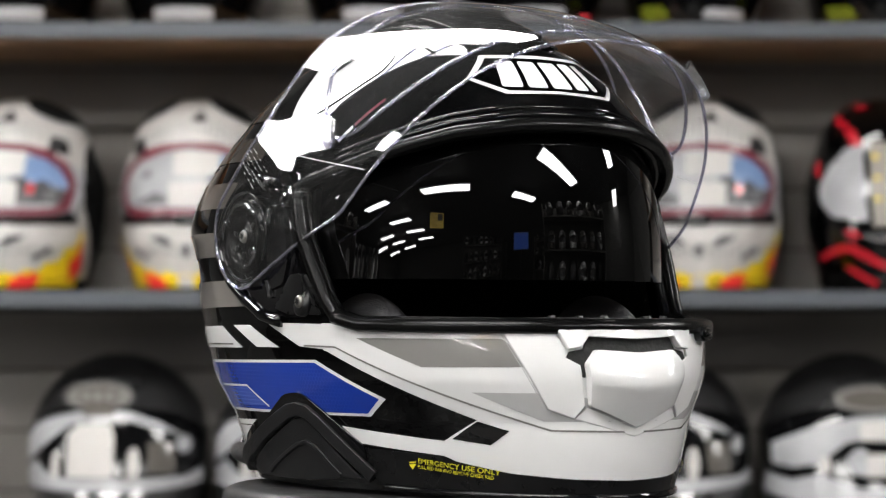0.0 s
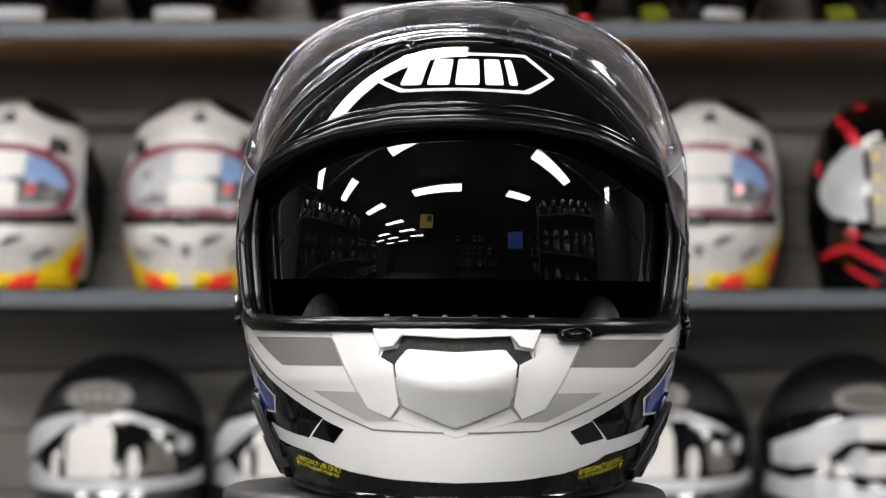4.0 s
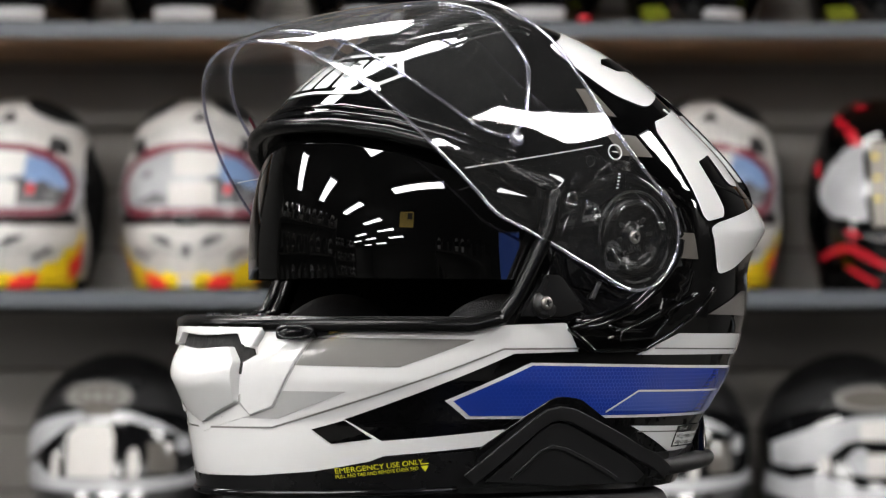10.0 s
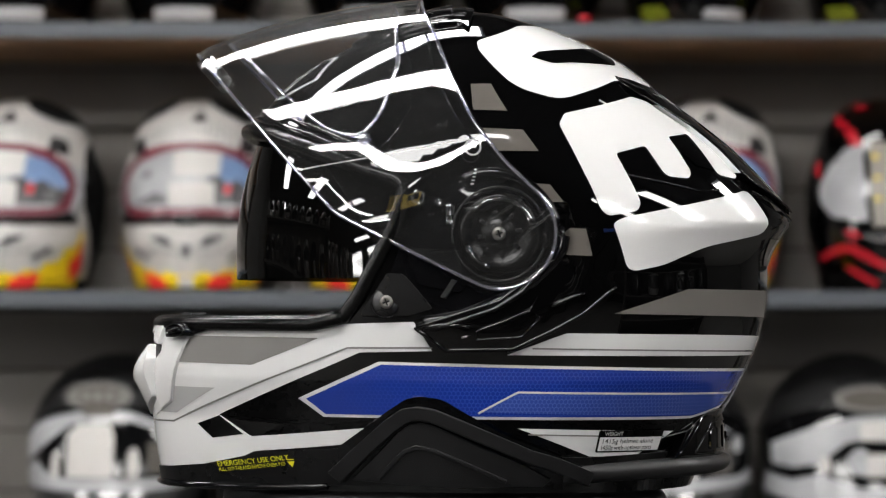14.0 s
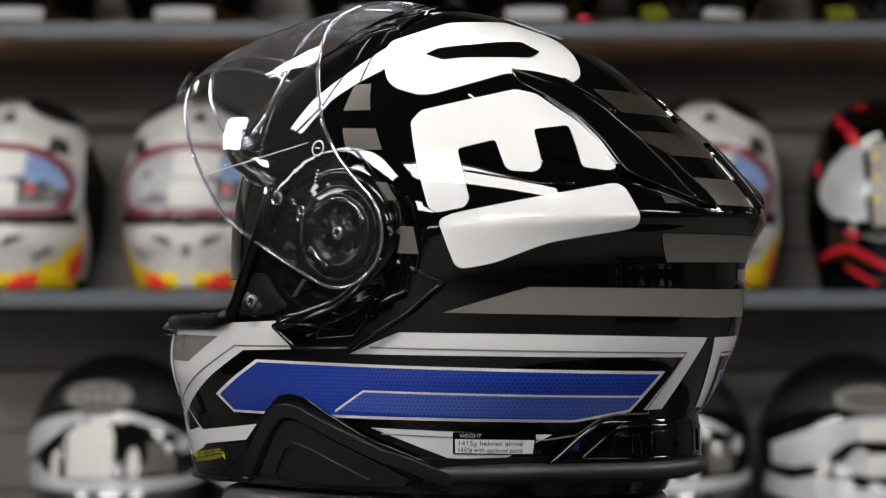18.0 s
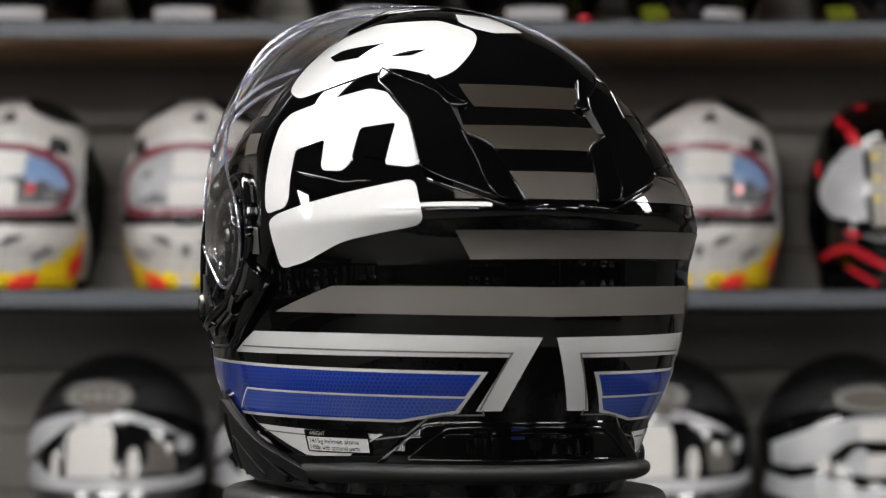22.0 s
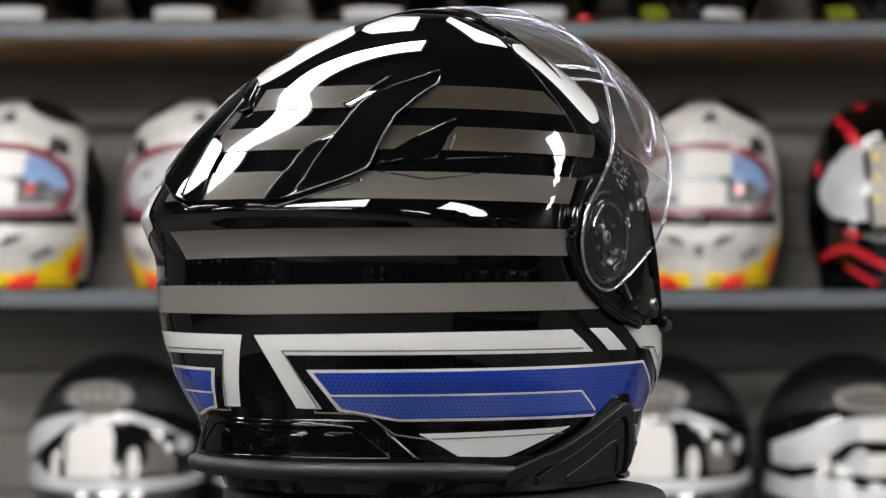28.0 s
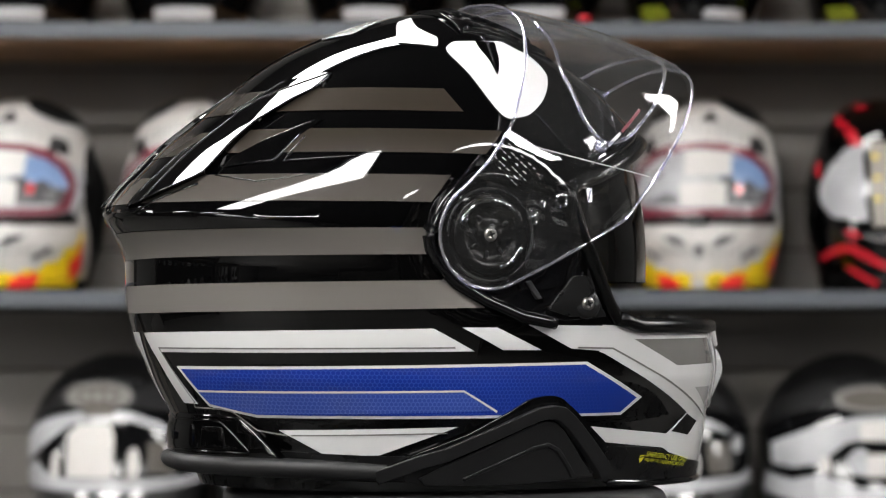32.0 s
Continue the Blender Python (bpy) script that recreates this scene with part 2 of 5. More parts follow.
SCOOP = curve([34, 40, 48, 53, 55.5, 57.5, 60, 66, 73], [0.6, 2.8, 6.4, 8.9, 9.9, 10.0, 9.5, 7.2, 3.6])


def scoop_surf(phi, h, out=0.0):
    """The chin vent's scoop: a keel that stands out most along a crease."""
    side = max(0.0, 1 - (abs(phi) / 13.0) ** 3)
    return surf(phi, h, (out + SCOOP(h - 4.5 * (phi / 9) ** 2)) * side if out > -0.5 else out)


def shield_surf(phi, h, out=0.0):
    """A point of the dark inner shield, which curves both ways."""
    d = h - 122
    front = 130 - 0.0146 * d - 0.00282 * d * d - 0.0000074 * d ** 3
    half = 108.5 - 0.0523 * d - 0.00013 * d * d - 0.0000462 * d ** 3
    r = oval(phi, half, front, 120, 2.09) + out
    a = radians(phi)
    return Vector((math.sin(a) * r, 20 - math.cos(a) * r, h)) / 1000


PIVOT = Vector((0, 0.024, 0.129))
RAISE = Matrix.Translation(PIVOT) @ Matrix.Rotation(radians(-46.14), 4, "X") @ Matrix.Translation(-PIVOT)


def visor_surf(phi, h, out=0.0):
    """A point of the raised clear visor; phi and h as when it is shut."""
    k = max(0, h - 88)
    s = min(1, max(0, (abs(phi) - 42) / 24))
    side = min(1, max(0, (abs(phi) - 56) / 22))
    r = oval(phi, 118.2 - 0.0001 * max(0, h - 130) ** 2 - 0.0018 * max(0, 130 - h) ** 2, 171.9 - 0.0021 * k * k - 0.388 * k, 140, 2.31 - 0.15 * s * s * (3 - 2 * s)) + out + 2.2 * side * side * (3 - 2 * side)
    a = radians(phi)
    return RAISE @ (Vector((math.sin(a) * r, 20 - math.cos(a) * r, h)) / 1000)


def normal_of(form, phi, h, out):
    a = form(phi + 0.4, h, out) - form(phi - 0.4, h, out)
    b = form(phi, h + 0.4, out) - form(phi, h - 0.4, out)
    n = a.cross(b)
    return n.normalized() if n.length > 1e-12 else Vector((0, 0, 1))


def cells(poly, dphi=4.0, dh=6.0, extra=()):
    """A flat polygon in (degrees, mm), filled with small even triangles."""
    rim = []
    k = len(poly)
    for i in range(k):
        p, q = Vector(poly[i]), Vector(poly[(i + 1) % k])
        n = max(1, math.ceil(max(abs(q.x - p.x) / dphi, abs(q.y - p.y) / dh)))
        rim += [p + (q - p) * (j / n) for j in range(n)]
    xs, ys = [p[0] for p in poly], [p[1] for p in poly]
    levels = sorted({j * dh for j in range(math.floor(min(ys) / dh), math.ceil(max(ys) / dh) + 1)} | set(extra))
    inner = []
    for h in levels:
        for i in range(math.floor(min(xs) / dphi), math.ceil(max(xs) / dphi) + 1):
            g = Vector((i * dphi, h))
            if min(xs) < g.x < max(xs) and min(ys) < g.y < max(ys):
                inner.append(g)
    cut = []
    for g in inner:
        near = False
        for i in range(len(rim)):
            p, q = rim[i], rim[(i + 1) % len(rim)]
            d = Vector(((g.x - p.x) * 2, g.y - p.y))
            e = Vector(((q.x - p.x) * 2, q.y - p.y))
            s = min(1, max(0, d.dot(e) / max(e.length_squared, 1e-9)))
            if (d - e * s).length < 0.8:
                near = True
                break
        if not near:
            cut.append(g)
    vs = rim + cut
    es = [(i, (i + 1) % len(rim)) for i in range(len(rim))]
    out = delaunay_2d_cdt(vs, es, [], 1, 1e-5)
    bm = bmesh.new()
    made = {}
    for f in out[2]:
        for i in f:
            if i not in made:
                made[i] = bm.verts.new((out[0][i].x, out[0][i].y, 0))
        bm.faces.new([made[i] for i in f])
    return bm


def wrap(bm, form, out):
    """Lays flat cells onto a form; keeps their flat place as the print's coordinates."""
    uv = bm.loops.layers.uv.new("UVMap")
    for f in bm.faces:
        for l in f.loops:
            l[uv].uv = (l.vert.co.x * 2.0, l.vert.co.y)
    normals = []
    for v in bm.verts:
        phi, h = v.co.x, v.co.y
        normals.append(normal_of(form, phi, h, out))
        v.co = form(phi, h, out)
    bmesh.ops.recalc_face_normals(bm, faces=bm.faces)
    bm.normal_update()
    bm.verts.ensure_lookup_table()
    flip = sum(v.normal.dot(n) for v, n in zip(bm.verts, normals)) < 0
    if flip:
        bmesh.ops.reverse_faces(bm, faces=bm.faces)
    return [tuple(n) for n in normals]


def patch(name, poly, mat, parent, out=0.35, form=surf, label="", dphi=3.0, dh=3.5):
    """A printed film or thin sheet that follows a form."""
    out += 0.15
    bm = cells(poly, dphi, dh)
    normals = wrap(bm, form, out)
    return part(name, bm, mat, parent, label, True, normals)


def slab(name, poly, mat, parent, out, low=-1.0, form=surf, label="", bevel=0.0012, dphi=4.0, dh=6.0):
    """A raised piece on a form, with side walls down to low and rounded upper edges."""
    bm = cells(poly, dphi, dh)
    flat = {v: (v.co.x, v.co.y) for v in bm.verts}
    wrap(bm, form, out)
    rim = [e for e in bm.edges if e.is_boundary]
    ext = bmesh.ops.extrude_edge_only(bm, edges=rim)
    inverse = {}
    for e in rim:
        for v in e.verts:
            inverse[tuple(round(c, 6) for c in v.co)] = flat[v]
    for g in ext["geom"]:
        if isinstance(g, bmesh.types.BMVert):
            key = tuple(round(c, 6) for c in g.co)
            if key in inverse:
                g.co = form(*inverse[key], low)
    bmesh.ops.recalc_face_normals(bm, faces=bm.faces)
    if bevel:
        bmesh.ops.bevel(bm, geom=rim, offset=bevel, segments=3, affect="EDGES", profile=0.5, clamp_overlap=True)
    ob = part(name, bm, mat, parent, label)
    me = ob.data
    me.set_sharp_from_angle(angle=radians(32))
    if form is surf:
        # the broad upper face takes the form's own smooth normals
        ln = [Vector(c.vector) for c in me.corner_normals]
        for f in me.polygons:
            for li in f.loop_indices:
                p = me.vertices[me.loops[li].vertex_index].co * 1000
                mid = 20.0 - 8 * min(1, max(0, (p.z - 225) / 22))
                n = normal_of(surf, math.degrees(math.atan2(p.x, mid - p.y)), p.z, out)
                if n.dot(f.normal) > 0.93:
                    ln[li] = n
        me.normals_split_custom_set([tuple(n) for n in ln])
    return ob


def rounded(poly, size, n=5):
    """Rounds a polygon's corners by size mm (a degree counts as 2 mm)."""
    out = []
    k = len(poly)
    for i in range(k):
        p = Vector((poly[i][0] * 2, poly[i][1]))
        a = Vector((poly[i - 1][0] * 2, poly[i - 1][1])) - p
        b = Vector((poly[(i + 1) % k][0] * 2, poly[(i + 1) % k][1])) - p
        s = min(size, a.length * 0.45, b.length * 0.45)
        p0, p1 = p + a.normalized() * s, p + b.normalized() * s
        for j in range(n + 1):
            t = j / n
            q = p0 * (1 - t) ** 2 + p * 2 * t * (1 - t) + p1 * t * t
            out.append((q.x / 2, q.y))
    return out


def mirror(poly):
    return [(-a, h) for a, h in poly][::-1]


def strip(points, width):
    """The outline of a line of some width (mm) along (degrees, mm) points."""
    pts = [Vector((a * 2, h)) for a, h in points]
    left, right = [], []
    for i, p in enumerate(pts):
        d0 = (pts[i] - pts[i - 1]).normalized() if i else (pts[1] - pts[0]).normalized()
        d1 = (pts[i + 1] - pts[i]).normalized() if i < len(pts) - 1 else d0
        n0, n1 = Vector((-d0.y, d0.x)), Vector((-d1.y, d1.x))
        n = (n0 + n1).normalized()
        n /= max(0.4, n.dot(n0))
        left.append(p + n * width / 2)
        right.append(p - n * width / 2)
    return [(q.x / 2, q.y) for q in left + right[::-1]]


# ---- the shop: floor, walls, ceiling, lamps ----
def wall(name, x0, x1, y0, y1, z0, z1, mat, label):
    ob = part(name, box(bmesh.new(), x0, x1, y0, y1, z0, z1), mat, None, "", False)
    return tagged(ob, label, name.split("_")[0], "", "structure")


wall("floor", -15.2, 7.2, -18.2, 3.4, -0.15, 0.0, FLOOR, "light grey shop floor")
wall("ceiling", -15.2, 7.2, -18.2, 3.4, 3.10, 3.25, CEIL, "black painted shop ceiling")
wall("wall_north", -15.2, 7.2, 3.02, 3.20, 0.0, 3.10, WALLM, "charcoal wall behind the helmet shelves")
wall("wall_south", -15.2, 7.2, -18.2, -18.0, 0.0, 3.10, WALLM, "charcoal shop wall")
wall("wall_west", -15.2, -15.0, -18.0, 3.02, 0.0, 3.10, WALLM, "charcoal shop wall")
wall("wall_east", 7.0, 7.2, -18.0, 3.02, 0.0, 3.10, WALLM, "charcoal shop wall")


def ceiling_light(x, y, z, turn, length, width):
    ob = thing("ceiling_light", pose(x, y, z, 0, 0, turn), "white linear ceiling lamp, switched on", "ceiling light", "linear lamps of the shop")
    a, b = length / 2, width / 2
    part("frame", box(bmesh.new(), -a - 0.02, a + 0.02, -b - 0.02, b + 0.02, 0.0, 0.05, 0.004), ALU, ob, "", False)
    part("diffuser", box(bmesh.new(), -a, a, -b, b, -0.05, -0.001, 0.012), LAMP, ob, "glowing white diffuser", False)
    part("cable", tube([(0, 0, 0.06), (0, 0, 3.10 - z)], 0.004, 6), SATIN, ob, "", False)
    return ob


LAMPS = [(-7.9, 0.95), (-4.25, 0.85), (-0.9, 0.95), (2.85, 0.9), (6.3, 0.9), (-4.5, -1.15), (-0.75, -1.3), (2.7, -1.4), (-4.9, -3.55), (-1.0, -3.5)]
LAMPS += [(-5.3, -6.2), (-5.5, -8.75), (-5.6, -11.5), (-9.2, -8.6), (-9.4, -10.9), (-9.4, -13.8), (-12.6, -10.9), (-12.8, -14.0)]
lamp = ceiling_light(*LAMPS[0], 2.90, 0, 1.9, 0.40)
for lx, ly in LAMPS[1:]:
    copy_thing(lamp, pose(lx, ly, 2.90))
ceiling_light(2.4, -3.6, 2.90, 0, 1.2, 0.40)

# ---- the shelf wall ----
SHELF_Y = 2.60
rack = thing("shelf_unit", pose(0, SHELF_Y, 0), "wall shelving with brown boards, grey metal edges and taupe back panels", "shelf")
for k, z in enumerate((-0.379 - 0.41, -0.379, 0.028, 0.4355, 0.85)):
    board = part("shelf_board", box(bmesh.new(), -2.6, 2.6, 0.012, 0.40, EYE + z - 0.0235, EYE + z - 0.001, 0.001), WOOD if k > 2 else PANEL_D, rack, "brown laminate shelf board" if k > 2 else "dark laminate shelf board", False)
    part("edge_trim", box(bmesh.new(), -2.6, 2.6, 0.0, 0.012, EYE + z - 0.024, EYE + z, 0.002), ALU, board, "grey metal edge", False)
for k in range(-4, 17):
    z0 = EYE - 0.80 + k * 0.1
    part("back_panel", box(bmesh.new(), -2.6, 2.6, 0.402, 0.416, z0 + 0.002, z0 + 0.098, 0.002), PANEL, rack, "", False)
part("backing", box(bmesh.new(), -2.6, 2.6, 0.416, 0.42, 0.0, EYE + 0.9), PANEL_D, rack, "", False)
for x in (-2.6, 2.6):
    part("side_panel", box(bmesh.new(), x - 0.01, x + 0.01, 0.0, 0.42, 0.0, EYE + 0.9, 0.002), PANEL_D, rack, "", False)

EYEPORT = [(0, 184), (15, 183), (30, 178.5), (43, 171), (52, 164.5), (60, 159), (66, 155.5), (69.5, 152), (69, 145), (66.9, 129), (62.5, 110), (59.5, 97), (56.5, 88.5), (50, 85), (0, 84.5)]


def shell_mesh(out, top=248.5, dphi=4.0, dh=5.0, bottom=2.0, form=surf):
    """The whole shell with its face opening, in two halves joined."""
    half = [(0, bottom), (180, bottom), (180, top), (0, top)] + EYEPORT
    bm = cells(half, dphi, dh, (230, 236, 239, 242, 244, 245.5, 246.6, 247.4, 248.0) if top > 247 else ())
    geom = bmesh.ops.duplicate(bm, geom=bm.verts[:] + bm.edges[:] + bm.faces[:])["geom"]
    for v in geom:
        if isinstance(v, bmesh.types.BMVert):
            v.co.x = -v.co.x
    flat = {v: (v.co.x, v.co.y) for v in bm.verts}
    for v, (a, h) in flat.items():
        v.co = form(a, h, out)
    bmesh.ops.remove_doubles(bm, verts=bm.verts[:], dist=2e-5)
    bmesh.ops.recalc_face_normals(bm, faces=bm.faces)
    normals = []
    for v in bm.verts:
        a, h = flat[v]
        normals.append(tuple(normal_of(form, a, h, out)) if h < 247.5 else (0, 0, 1))
    c = Vector((0, 0.02, 0.12))
    f = max(bm.faces, key=lambda q: q.calc_area())
    if f.normal.dot(f.calc_center_median() - c) < 0:
        bmesh.ops.reverse_faces(bm, faces=bm.faces)
    return bm, normals


# ---- shelf helmets ----
SOOT = material("flat_black_paint", (0.006, 0.006, 0.006), 0.6, noise_scale=40, amount=0.3, spec=0.15)
BONE = material("bone_white_paint", (0.46, 0.445, 0.426), 0.4, coat=0.1, noise_scale=30, amount=0.3)
CRIMSON = material("dark_red_trim", (0.13, 0.008, 0.022), 0.35, coat=0.3, noise_scale=40, amount=0.1)
SKYFILM = material("pale_blue_visor_film", (0.15, 0.24, 0.42), 0.35, coat=0.2, noise_scale=18, amount=0.5)
FLAME_Y = material("yellow_flame_paint", (0.85, 0.56, 0.01), 0.3, coat=0.4, noise_scale=40, amount=0.3)
FLAME_R = material("red_flame_paint", (0.90, 0.03, 0.03), 0.3, coat=0.4, noise_scale=40, amount=0.3)
TAGLINE = material("pale_moulded_mark", (0.6, 0.6, 0.6), 0.4)
TAG = material("white_paper_tag", (0.50, 0.485, 0.465), 0.6, noise_scale=60, amount=0.05)
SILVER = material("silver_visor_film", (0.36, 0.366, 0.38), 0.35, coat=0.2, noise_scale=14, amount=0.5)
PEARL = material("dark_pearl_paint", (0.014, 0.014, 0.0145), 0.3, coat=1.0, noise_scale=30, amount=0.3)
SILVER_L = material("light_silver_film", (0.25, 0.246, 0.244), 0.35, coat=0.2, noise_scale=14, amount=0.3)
NEON_R = material("bright_red_paint", (0.55, 0.01, 0.025), 0.3, coat=0.5, noise_scale=40, amount=0.1)


def tall(phi, h, out=0.0):
    """The form of the taller shelf helmets."""
    p = surf(phi, h, out)
    s = min(1, max(0, (h - 175) / 60))
    w = 1 + 0.25 * s * s * (3 - 2 * s)
    return Vector((p.x * 1.03 * w, 0.02 + (p.y - 0.02) * w, p.z * 1.17 + 0.012 * s))


def domed(phi, h, out=0.0):
    """The form of the round-crowned helmets on the lower shelf."""
    p = surf(phi, h, 0.0)
    z = h * 1.239
    want = math.sqrt(max(0.0, 143 ** 2 - (z - 165) ** 2)) if z > 165 else 143 - 24 * ((165 - z) / 165) ** 2
    w = min(1.45, want / max(HALF(h), 1.0))
    a = radians(phi)
    return Vector((p.x * w + math.sin(a) * out / 1000, 0.02 + (p.y - 0.02) * (0.45 * w + 0.53) - math.cos(a) * out / 1000, z / 1000))


def shelf_helmet(label, shell, visor_mat, group, tall=tall):
    ob = thing("shelf_helmet", pose(0, 0, 0), label, "helmet", group)
    bm, normals = shell_mesh(0.0, 248.5, 8, 12, 2.0, tall)
    part("shell", bm, shell, ob, "", True, normals)
    vis = [(-71, 152), (-66, 158), (-57, 165), (-45, 173), (-30, 180), (0, 184), (30, 180), (45, 173), (57, 165), (66, 158), (71, 152), (64, 131), (57, 108), (50, 87), (0, 84), (-50, 87), (-57, 108), (-64, 131)]
    part_visor = patch("visor", vis, visor_mat, ob, 1.0, tall, "", 8, 12)
    part("lining", lathe([(0.0, 0.004), (0.07, 0.004), (0.085, 0.01)], 32), FOAM, ob)
    slab("bottom_rim", [(-179, 0), (179, 0), (179, 14), (-179, 14)], RUBBER, ob, 2.0, -2.0, tall, "", 0.0, 8, 12)
    return ob


SMUDGE = material("dark_visor_print", (0.055, 0.056, 0.06), 0.6, noise_scale=30, amount=0.6)
SMUDGE_L = material("grey_visor_print", (0.13, 0.13, 0.135), 0.6, noise_scale=30, amount=0.5)


CARD = material("beige_printed_card", (0.26, 0.24, 0.21), 0.6, noise_scale=60, amount=0.2)


def face(points, k=0.98, tall=tall):
    """Turns widths (mm from the middle) into angles on the front half of a tall helmet."""
    out = []
    for x, h in points:
        lo, hi = 0.0, 92.0
        want = min(abs(x), tall(90, h).x * 1000 * k)
        for _ in range(16):
            mid = (lo + hi) / 2
            if tall(mid, h).x * 1000 < want:
                lo = mid
            else:
                hi = mid
        out.append((math.copysign(lo, x), h))
    return out


def disc(x, h, rx, rh):
    return [(x + rx * math.cos(q * math.pi / 6), h + rh * math.sin(q * math.pi / 6)) for q in range(12)]


def skull_helmet():
    ob = shelf_helmet("bone-white shelf helmet with skull graphics and a flame-coloured chin", BONE, SILVER, "skull helmets on the middle shelf")

    def paint(name, pts, mat, out=1.2, label=""):
        return patch(name, face(pts), mat, ob, out, tall, label, 6, 8)

    for s in (1, -1):
        f = (lambda q: q) if s == 1 else mirror
        patch("black_side", f([(96, 10), (150, 10), (150, 190), (108, 200), (82, 186), (70, 165), (63, 140), (64, 110), (72, 84), (88, 40)]), SOOT, ob, 1.2, tall, "", 6, 8)
        patch("black_patch", f(face([(17, 243.2), (30, 234), (46, 226), (62, 221), (77, 216)]) + [(112, 214), (112, 244), (60, 247)]), SOOT, ob, 2.6, tall, "", 4, 3)
        paint("black_patch", f([(70, 182), (76, 200), (92, 194), (96, 178)]), SOOT)
        paint("red_trim", f([(0, 184), (40, 181), (70, 173), (90, 160), (102, 138), (109, 140), (96, 168), (74, 183), (42, 190), (0, 192)]), CRIMSON, 2.4)
        paint("red_trim", f([(0, 107), (60, 106), (84, 108), (96, 114), (102, 138), (109, 138), (104, 106), (88, 97), (60, 96), (0, 97)]), CRIMSON, 2.4)
        paint("black_band", f([(0, 96.5), (60, 95.5), (88, 97), (106, 104), (112, 88), (60, 85), (0, 86)]), SOOT, 1.6)
        paint("yellow_flame", f([(0, 4), (92, 4), (106, 30), (114, 82), (106, 58), (98, 54), (88, 38), (76, 36), (68, 25), (54, 28), (44, 20), (26, 24), (12, 19), (0, 20)]), FLAME_Y, 2.0)
        paint("red_flame", f([(30, 3), (60, 3), (68, 16), (62, 24), (54, 17), (48, 22), (40, 14), (33, 14)]), FLAME_R, 2.8)
        paint("red_flame", f([(92, 10), (104, 28), (112, 66), (104, 46), (96, 34)]), FLAME_R, 2.8)
        paint("cheek_line", f([(20, 60), (34, 70), (58, 71), (46, 63), (30, 57)]), SMUDGE, 1.4)
        paint("cheek_line", f([(60, 42), (84, 58), (86, 52), (64, 38)]), SMUDGE_L, 1.4)
        for k in range(9):
            x, top = 6 + k * 9.5, 216 - 0.0026 * (k * 9.5) ** 2
            paint("tooth_line", f([(x, top - 18), (x + 1.6, top - 18), (x + 1.6, top), (x, top)]), SMUDGE_L)
            paint("tooth_line", f([(x, 44), (x + 1.4, 44), (x + 1.4, 58), (x, 58)]), SMUDGE_L)
    paint("blue_film", [(30, 148), (60, 142), (100, 132), (98, 158), (70, 173), (30, 180)], SKYFILM, 1.8)
    paint("visor_shade", [(28, 112), (98, 114), (104, 130), (86, 134), (72, 146), (60, 138), (44, 150), (28, 146)], SMUDGE, 2.0)
    paint("visor_shade", [(40, 118), (62, 116), (66, 128), (52, 134)], SMUDGE_L, 2.4)
    paint("visor_shade", [(74, 118), (92, 120), (90, 132), (78, 130)], SMUDGE_L, 2.4)
    paint("visor_shade", [(-90, 112), (-30, 112), (-32, 122), (-52, 128), (-70, 120)], SMUDGE_L, 1.8)
    paint("visor_shade", [(-76, 152), (-60, 158), (-58, 150), (-70, 146)], SMUDGE_L, 1.8)
    paint("red_spot", disc(58, 132, 6, 7), NEON_R, 2.8)
    paint("nose_mark", [(-4, 46), (0, 40), (5, 46), (6, 58), (-5, 58)], SMUDGE, 1.4)
    paint("crown_mark", [(-2, 216), (26, 216), (13, 230)], SOOT)
    paint("white_chin", [(-12, 3), (12, 3), (10, 18), (-10, 18)], BONE, 3.0)
    paint("paper_tag", [(-23, 150), (46, 150), (46, 181), (-23, 181)], TAG, 2.8, "white paper tag on the visor")
    paint("paper_tag", [(-29, 111), (40, 111), (40, 141), (-29, 141)], TAG, 2.8, "white paper tag on the visor")
    slab("chin_button", rounded(face([(-16, 84), (16, 84), (16, 98), (-16, 98)]), 2), GLOSSP, ob, 5, 0, tall)
    return ob


